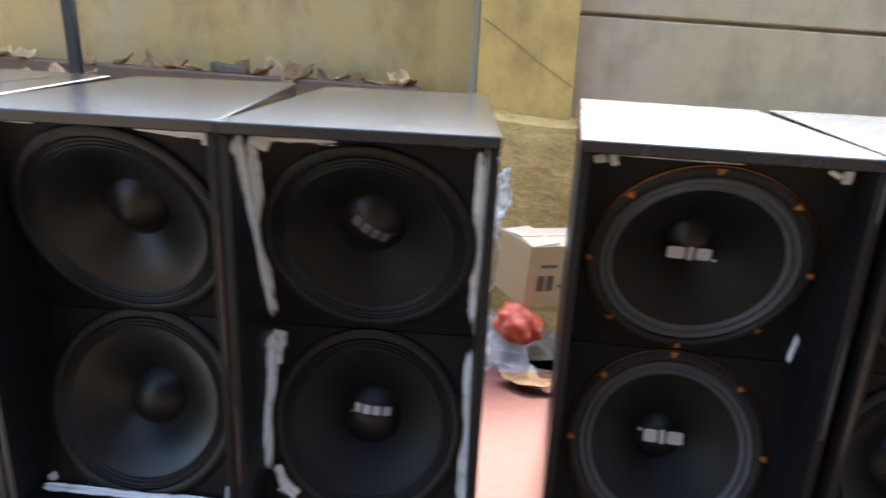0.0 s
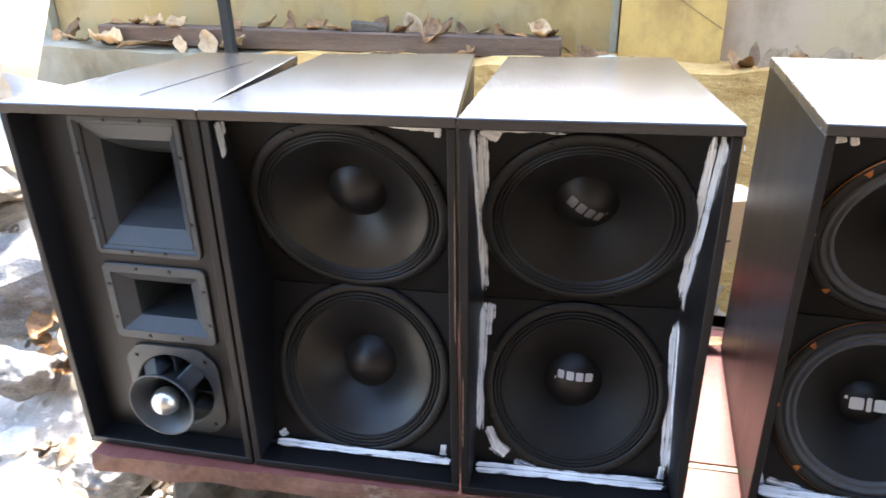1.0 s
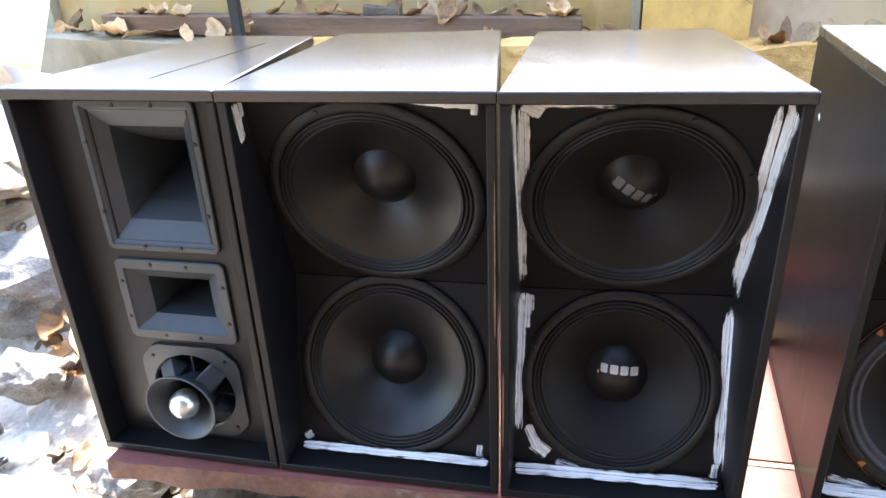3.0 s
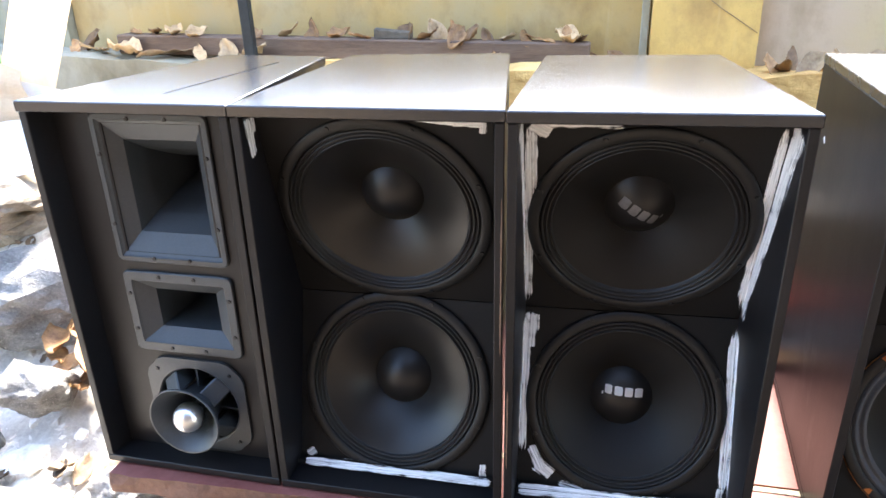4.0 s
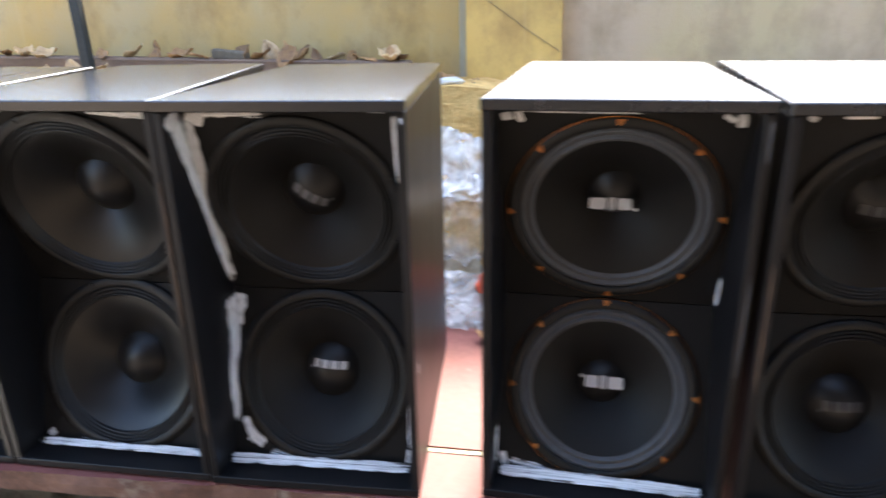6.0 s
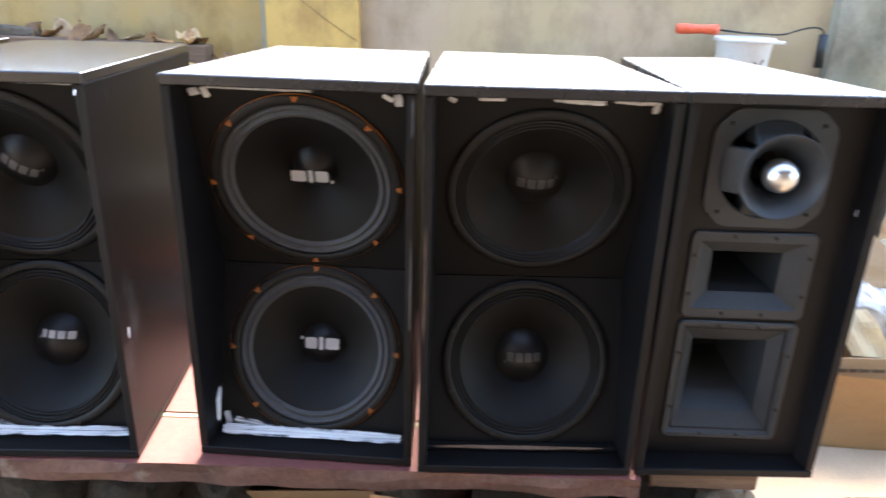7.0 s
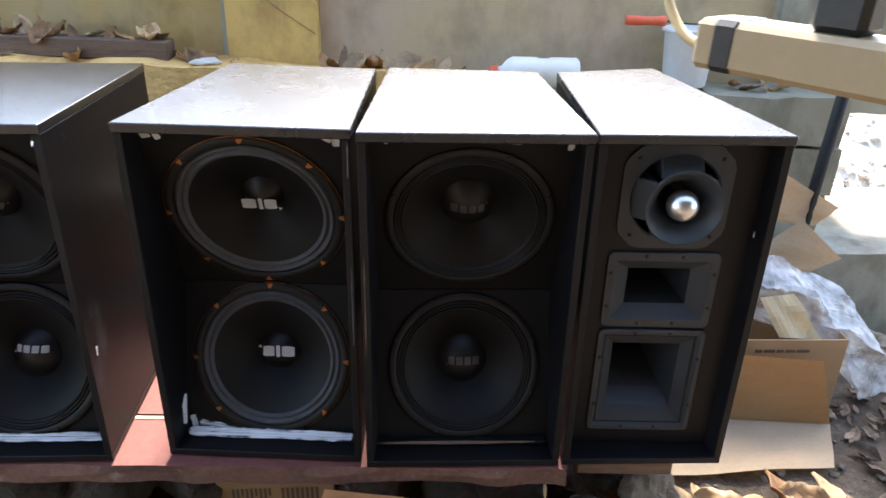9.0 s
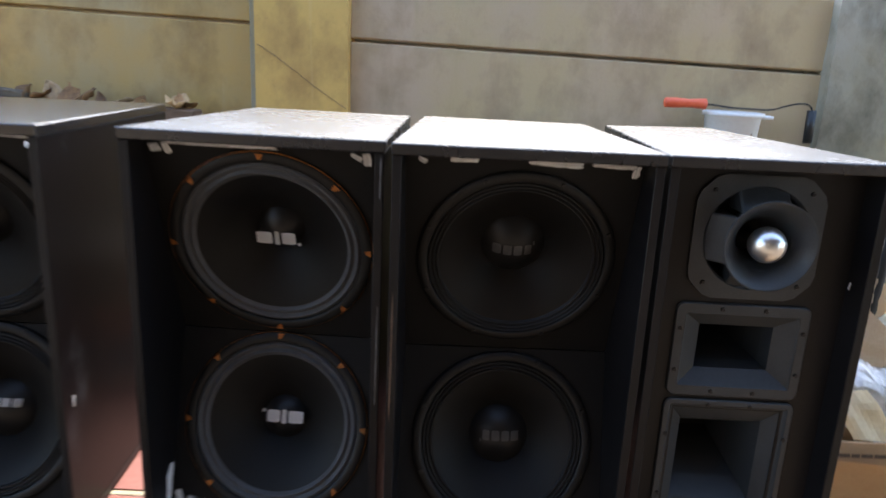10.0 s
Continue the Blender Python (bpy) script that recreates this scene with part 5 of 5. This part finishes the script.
# ---- cartons, film and bags ----
def carton(name, at, w, d, h, material, label, marks=(), flaps=()):
    """An open carton with thin walls and flaps: (side, length, angle from upright)."""
    box = thing(name, at.translation, label, "box")
    box.matrix_world = at
    t = 0.005
    part("base", block(0, 0, 0, w, d, t), material, box)
    part("wall", block(0, 0, t, w, t, h, 0.001), material, box)
    part("wall", block(0, d - t, t, w, d, h, 0.001), material, box)
    part("wall", block(0, t, t, t, d - t, h, 0.001), material, box)
    part("wall", block(w - t, t, t, w, d - t, h, 0.001), material, box)
    for side, length, angle in flaps:
        m = {"front": Matrix.Translation((0, 0, h)), "back": Matrix.Translation((w, d, h)) @ Matrix.Rotation(math.pi, 4, "Z"), "left": Matrix.Translation((0, d, h)) @ Matrix.Rotation(-math.pi / 2, 4, "Z"), "right": Matrix.Translation((w, 0, h)) @ Matrix.Rotation(math.pi / 2, 4, "Z")}[side]
        span = w if side in ("front", "back") else d
        bm = block(0.003, 0, 0, span - 0.003, 0.004, length, 0.001)
        for v in bm.verts:
            v.co.y -= 0.02 * (v.co.z / length) ** 2 * length
        part("flap", bm, M_CARDL, box, "pale folded-out flap", False, m @ Matrix.Rotation(radians(angle), 4, "X"))
    for x0, z0, x1, z1 in marks:
        part("print_bar", block(x0, -0.0015, z0, x1, 0.0005, z1), M_INK, box, "dark printed bar")
    return box


carton("cardboard_box", pose(1.78, 1.80, -0.40, 0, 0, 2), 0.48, 0.36, 0.3, M_CARD, "open brown cardboard box with bubble wrap inside", ((0.16, 0.25, 0.185, 0.262), (0.19, 0.25, 0.23, 0.262), (0.235, 0.25, 0.26, 0.262), (0.265, 0.25, 0.3, 0.262), (0.305, 0.25, 0.35, 0.262)))
board("upright_cardboard", ((1.6, 1.735, -0.385), (2.208, 1.705, -0.385), (2.14, 1.735, -0.135), (1.6, 1.765, -0.115)), 0.005, M_CARDP, "tan cardboard panel folded upright against a box", "cardboard", 0.004)
board("cardboard_sheet", ((1.55, 1.43, -0.355), (2.1, 1.48, -0.358), (2.2, 1.7, -0.366), (1.58, 1.725, -0.366)), 0.005, M_CARDL, "pale cardboard sheet lying on the ground", "cardboard", 0.012, 10, 2)
board("cardboard_flap", ((1.95, 2.08, 0.06), (2.19, 2.1, 0.0), (2.337, 2.1, 0.073), (2.17, 2.13, 0.215)), 0.005, M_CARDL, "pale cardboard flap standing up", "cardboard", 0.012, 8, 8)
board("cardboard_flap", ((1.98, 2.17, 0.2), (2.25, 2.18, 0.17), (2.32, 2.18, 0.245), (2.08, 2.18, 0.38)), 0.005, M_CARDL, "pale cardboard flap behind the box", "cardboard", 0.012, 8, 9)
board("yellow_paper", ((2.02, 1.822, -0.098), (2.17, 1.83, -0.108), (2.08, 1.9, 0.03), (1.95, 1.88, 0.025)), 0.003, M_PAPER, "yellow paper sheet on bubble wrap", "paper", 0.015, 8, 4)


def crumpled(name, rows, material, label, category, amount=0.03, seed=1.0, cuts=48):
    """A crumpled film through a grid of plan places and heights."""
    bm = bmesh.new()
    nu, nv = len(rows) - 1, len(rows[0]) - 1
    g = []
    for i in range(cuts + 1):
        row = []
        for j in range(cuts + 1):
            u, v = i / cuts * nu, j / cuts * nv
            a, b = min(int(u), nu - 1), min(int(v), nv - 1)
            fu, fv = u - a, v - b
            fu, fv = fu * fu * (3 - 2 * fu), fv * fv * (3 - 2 * fv)
            p = Vector(rows[a][b]).lerp(Vector(rows[a][b + 1]), fv).lerp(Vector(rows[a + 1][b]).lerp(Vector(rows[a + 1][b + 1]), fv), fu)
            k = p * 9 + Vector((seed, 0, 0))
            p += amount * Vector((noise.noise(k), noise.noise(k + Vector((5, 0, 0))), noise.noise(k + Vector((0, 5, 0))))) + amount * 0.6 * Vector((0, abs(noise.noise(k * 2.7)), abs(noise.noise(k * 2.7 + Vector((3, 3, 0))))))
            p += amount * 0.35 * Vector((noise.noise(k * 5.3), noise.noise(k * 5.1 + Vector((2, 0, 0))), abs(noise.noise(k * 6.1))))
            row.append(bm.verts.new(p))
        g.append(row)
    for i in range(cuts):
        for j in range(cuts):
            bm.faces.new((g[i][j], g[i + 1][j], g[i + 1][j + 1], g[i][j + 1]))
    return solo(name, bm, material, Matrix(), label, category, smooth=True)


crumpled("bubble_wrap", (((1.85, 2.06, 0.09), (2.02, 2.0, 0.115), (2.16, 2.0, 0.07), (2.3, 2.02, 0.0)), ((1.85, 1.96, 0.02), (2.02, 1.92, 0.03), (2.2, 1.92, -0.02), (2.4, 1.95, -0.12)), ((1.85, 1.92, -0.06), (2.05, 1.91, -0.07), (2.25, 1.87, -0.1), (2.45, 1.88, -0.2)), ((2.29, 1.84, -0.16), (2.32, 1.82, -0.27), (2.38, 1.83, -0.385), (2.6, 1.95, -0.38))), M_BUBBLE, "crumpled bubble wrap spilling from a cardboard box", "bubble wrap", 0.024, 3)
crumpled("plastic_bag", (((1.14, 1.0, -0.16), (1.24, 1.0, -0.03), (1.33, 0.99, -0.12)), ((1.12, 0.93, -0.28), (1.24, 0.92, -0.14), (1.38, 0.92, -0.26)), ((1.1, 0.86, -0.38), (1.24, 0.84, -0.36), (1.4, 0.84, -0.38))), M_CLEAR, "crumpled clear plastic bag below the slab", "bag", 0.03, 7)
stone("boulder", 1.25, 0.97, -0.3, 0.2, 0.14, 0.3, 12, 3, False, "dark stone under a plastic bag", EDGE)

board("flat_carton", ((0.6, 1.0, -0.018), (1.33, 1.0, -0.1), (1.31, 0.70, -0.37), (0.46, 0.72, -0.385)), 0.012, M_CARDO, "orange-brown flattened carton leaning against the slab stones", "cardboard", 0.004)
leaf(0.925, 0.96, -0.084, 42, 4, 175, 2, 0.9, False, "dry leaf on orange-brown cardboard", "dry leaves on the ground")
printed = carton("cardboard_box", pose(0.2, 1.2, -0.40, 0, 0, 4), 0.38, 0.12, 0.2, M_CARD, "dim printed carton under the red slab", tuple((0.11 + 0.012 * k, 0.11 + 0.02 * (k % 3), 0.116 + 0.012 * k, 0.175) for k in range(9)) + tuple((0.24 + 0.013 * k, 0.1 + 0.015 * (k % 2), 0.247 + 0.013 * k, 0.175) for k in range(8)))
solo("wooden_block", block(1.19, 1.09, -0.044, 1.42, 1.35, 0.001, 0.004), M_WOOD, Matrix(), "dark wooden block under the horn cabinet", "block")

# between and behind the two groups
stone("boulder", 0.16, 2.2, -0.2, 0.6, 0.4, 0.62, 25, 3, True, "brown boulder behind the platform", UNDER)
carton("cardboard_box", pose(0.185, 1.99, 0.135, 0, 4, 30), 0.26, 0.2, 0.195, M_CARDP, "pale brown cardboard box with dark printed symbols", ((0.035, 0.05, 0.06, 0.1), (0.068, 0.05, 0.093, 0.1), (0.04, 0.125, 0.1, 0.135), (0.11, 0.06, 0.15, 0.068)), (("front", 0.12, -86), ("back", 0.12, -86), ("left", 0.1, -85)))
bm = stone_mesh(41, 0.62, 0.5, 4, False)
for v in bm.verts:
    v.co *= 1 + 0.22 * noise.noise(v.co * 5) + 0.16 * abs(noise.noise(v.co * 13 + Vector((4, 0, 0)))) + 0.06 * noise.noise(v.co * 31)
bag = thing("orange_bag", (0.178, 1.955, 0.093), "crumpled shiny orange plastic bag below a box", "bag")
part("bag", bm, M_ORPL, bag, "", True, pose(0, 0, 0, 10, 5, 20) @ Matrix.Diagonal((0.14, 0.15, 0.185, 1)))
crumpled("plastic_sheet", (((-0.06, 2.0, 0.12), (0.1, 1.98, 0.1), (0.2, 1.96, 0.03)), ((-0.08, 1.9, 0.06), (0.08, 1.88, 0.05), (0.2, 1.86, 0.02)), ((-0.06, 1.8, 0.004), (0.1, 1.79, 0.004), (0.24, 1.76, 0.003))), M_CLEAR, "crumpled clear plastic film behind the platform", "film", 0.025, 5)
crumpled("plastic_bag", (((-0.2, 2.34, 0.0), (-0.02, 2.32, 0.0), (0.1, 2.36, 0.0)), ((-0.2, 2.28, 0.25), (-0.02, 2.2, 0.26), (0.12, 2.28, 0.25)), ((-0.16, 2.38, 0.46), (0.0, 2.34, 0.49), (0.1, 2.38, 0.46))), M_BUBBLE, "white translucent plastic bag behind the loudspeakers", "bag", 0.05, 9)
stone("boulder", -0.05, 2.4, -0.15, 0.5, 0.3, 0.5, 70, 2, True, "brown boulder against the foundation", UNDER)
for x, y, z, turn in ((0.24, 1.88, -0.028, 12), (0.12, 1.92, -0.028, -8)):
    solo("plank", block(-0.22, -0.04, 0, 0.22, 0.04, 0.022, 0.003), M_WOOD, pose(x, y, z, 0, 0, turn), "short brown plank behind the platform", "plank", "planks behind the platform")
leaf(0.2, 1.74, 0.003, 0, 0, 80, 1, 1.35, False, "large dry leaf on the red slab", "dry leaves on the slab")

# ---- things on the ledge ----
bucket = thing("bucket", (1.868, 2.74, LOW_LEDGE + 0.01), "white plastic bucket with a lid and dark smudges", "bucket")
BX = Matrix.Rotation(radians(90), 4, "X")
part("body", revolved([(0.0, 0.0), (0.086, 0.0), (0.088, 0.003), (0.105, 0.21), (0.108, 0.212), (0.108, 0.22), (0.104, 0.22)], 40), M_PLASTIC_W, bucket, "", True, BX)
part("lid", revolved([(0.0, 0.226), (0.1, 0.226), (0.113, 0.23), (0.116, 0.227), (0.116, 0.214), (0.112, 0.213)], 40), M_PLASTIC_W, bucket, "", True, BX)
part("tab", block(0.09, -0.03, 0.208, 0.15, 0.03, 0.22, 0.003), M_PLASTIC_W, bucket)
part("smudge", smear(-0.01, 0.11, 0.012, 0.14, 0.026, 4, rag=1.2), M_INK, bucket, "dark smudge", False, Matrix.Translation((0.01, -0.1, 0)))
part("smudge", smear(0.03, 0.105, 0.05, 0.155, 0.007, 8, rag=1.2), M_INK, bucket, "dark smudge", False, Matrix.Translation((0.0, -0.097, 0)) @ Matrix.Rotation(radians(10), 4, "Z"))

roller = thing("paint_roller", (1.75, 2.71, 0.815), "mini paint roller with an orange handle resting on a bucket", "paint roller")
part("handle", revolved([(0.0, -0.165), (0.015, -0.165), (0.019, -0.16), (0.02, -0.12), (0.016, -0.075), (0.019, -0.03), (0.021, -0.005), (0.012, 0.0), (0.0, 0.0)], 24), M_ORPL, roller, "orange plastic handle", True, pose(0.0, 0, 0.016, 0, 0, -90) @ Matrix.Rotation(0, 4, "X"))
part("rod", tube([(0, 0, 0.016), (0.1, 0.01, 0.006), (0.24, 0.03, 0.002)] + bow((0.28, 0.035, 0.006), (0.43, 0.06, 0.06), (0.437, 0.06, 0.005), 10), 0.0035, 8), M_METAL, roller, "", True)
part("sleeve", tube([(0.437, 0.06, 0.008), (0.44, 0.06, -0.12)], 0.018, 20), M_BLKPL, roller, "black foam sleeve", True)

can = thing("plastic_bottle", (1.03, 2.66, LOW_LEDGE + 0.062), "white plastic bottle with a red cap lying on the ledge", "bottle")
part("body", revolved([(0.0, 0.045), (0.02, 0.045), (0.022, 0.06), (0.05, 0.085), (0.06, 0.105), (0.06, 0.2), (0.055, 0.212), (0.055, 0.25), (0.06, 0.262), (0.06, 0.365), (0.05, 0.375), (0.0, 0.375)], 32), M_BOTTLE, can, "", True, pose(0, 0, 0, 0, 0, -90))
part("cap", revolved([(0.0, 0.012), (0.022, 0.012), (0.024, 0.018), (0.024, 0.046), (0.0, 0.046)], 24), M_ORPL, can, "red screw cap", True, pose(0, 0, 0, 0, 0, -90))
bm = stone_mesh(51, 0.4, 0.6, 3, False)
solo("white_rag", bm, M_RAG, pose(-0.1, 2.64, ledge_top(-0.1) + 0.018, 0, 0, 10) @ Matrix.Diagonal((0.13, 0.09, 0.09, 1)), "small crumpled white rag on the ledge", "rag", smooth=True)

# ---- the power strip close above the right group ----
strip = thing("power_strip", (1.024, 0.31, 1.072), "aged cream power strip with black tape and a cord", "power strip")
strip.matrix_world = pose(1.024, 0.31, 1.072, 0, 1.5, -52)
part("body", block(0.0, 0.0, -0.019, 0.36, 0.045, 0.015, 0.004), M_CREAM, strip)
part("tape", block(0.012, -0.0006, -0.0196, 0.034, 0.0456, 0.0156, 0.004), M_BLKPL, strip, "band of black tape")
part("plug", block(0.072, 0.008, 0.0145, 0.108, 0.038, 0.046, 0.005), M_BLKPL, strip, "black plug")
part("cord", tube(bow((0.002, 0.022, -0.006), (-0.035, 0.03, -0.012), (-0.06, 0.04, 0.035), 14) + [Vector((-0.075, 0.05, 0.09)), Vector((-0.085, 0.06, 0.6))], 0.0038, 10), M_CORD, strip, "yellowed cord", True)
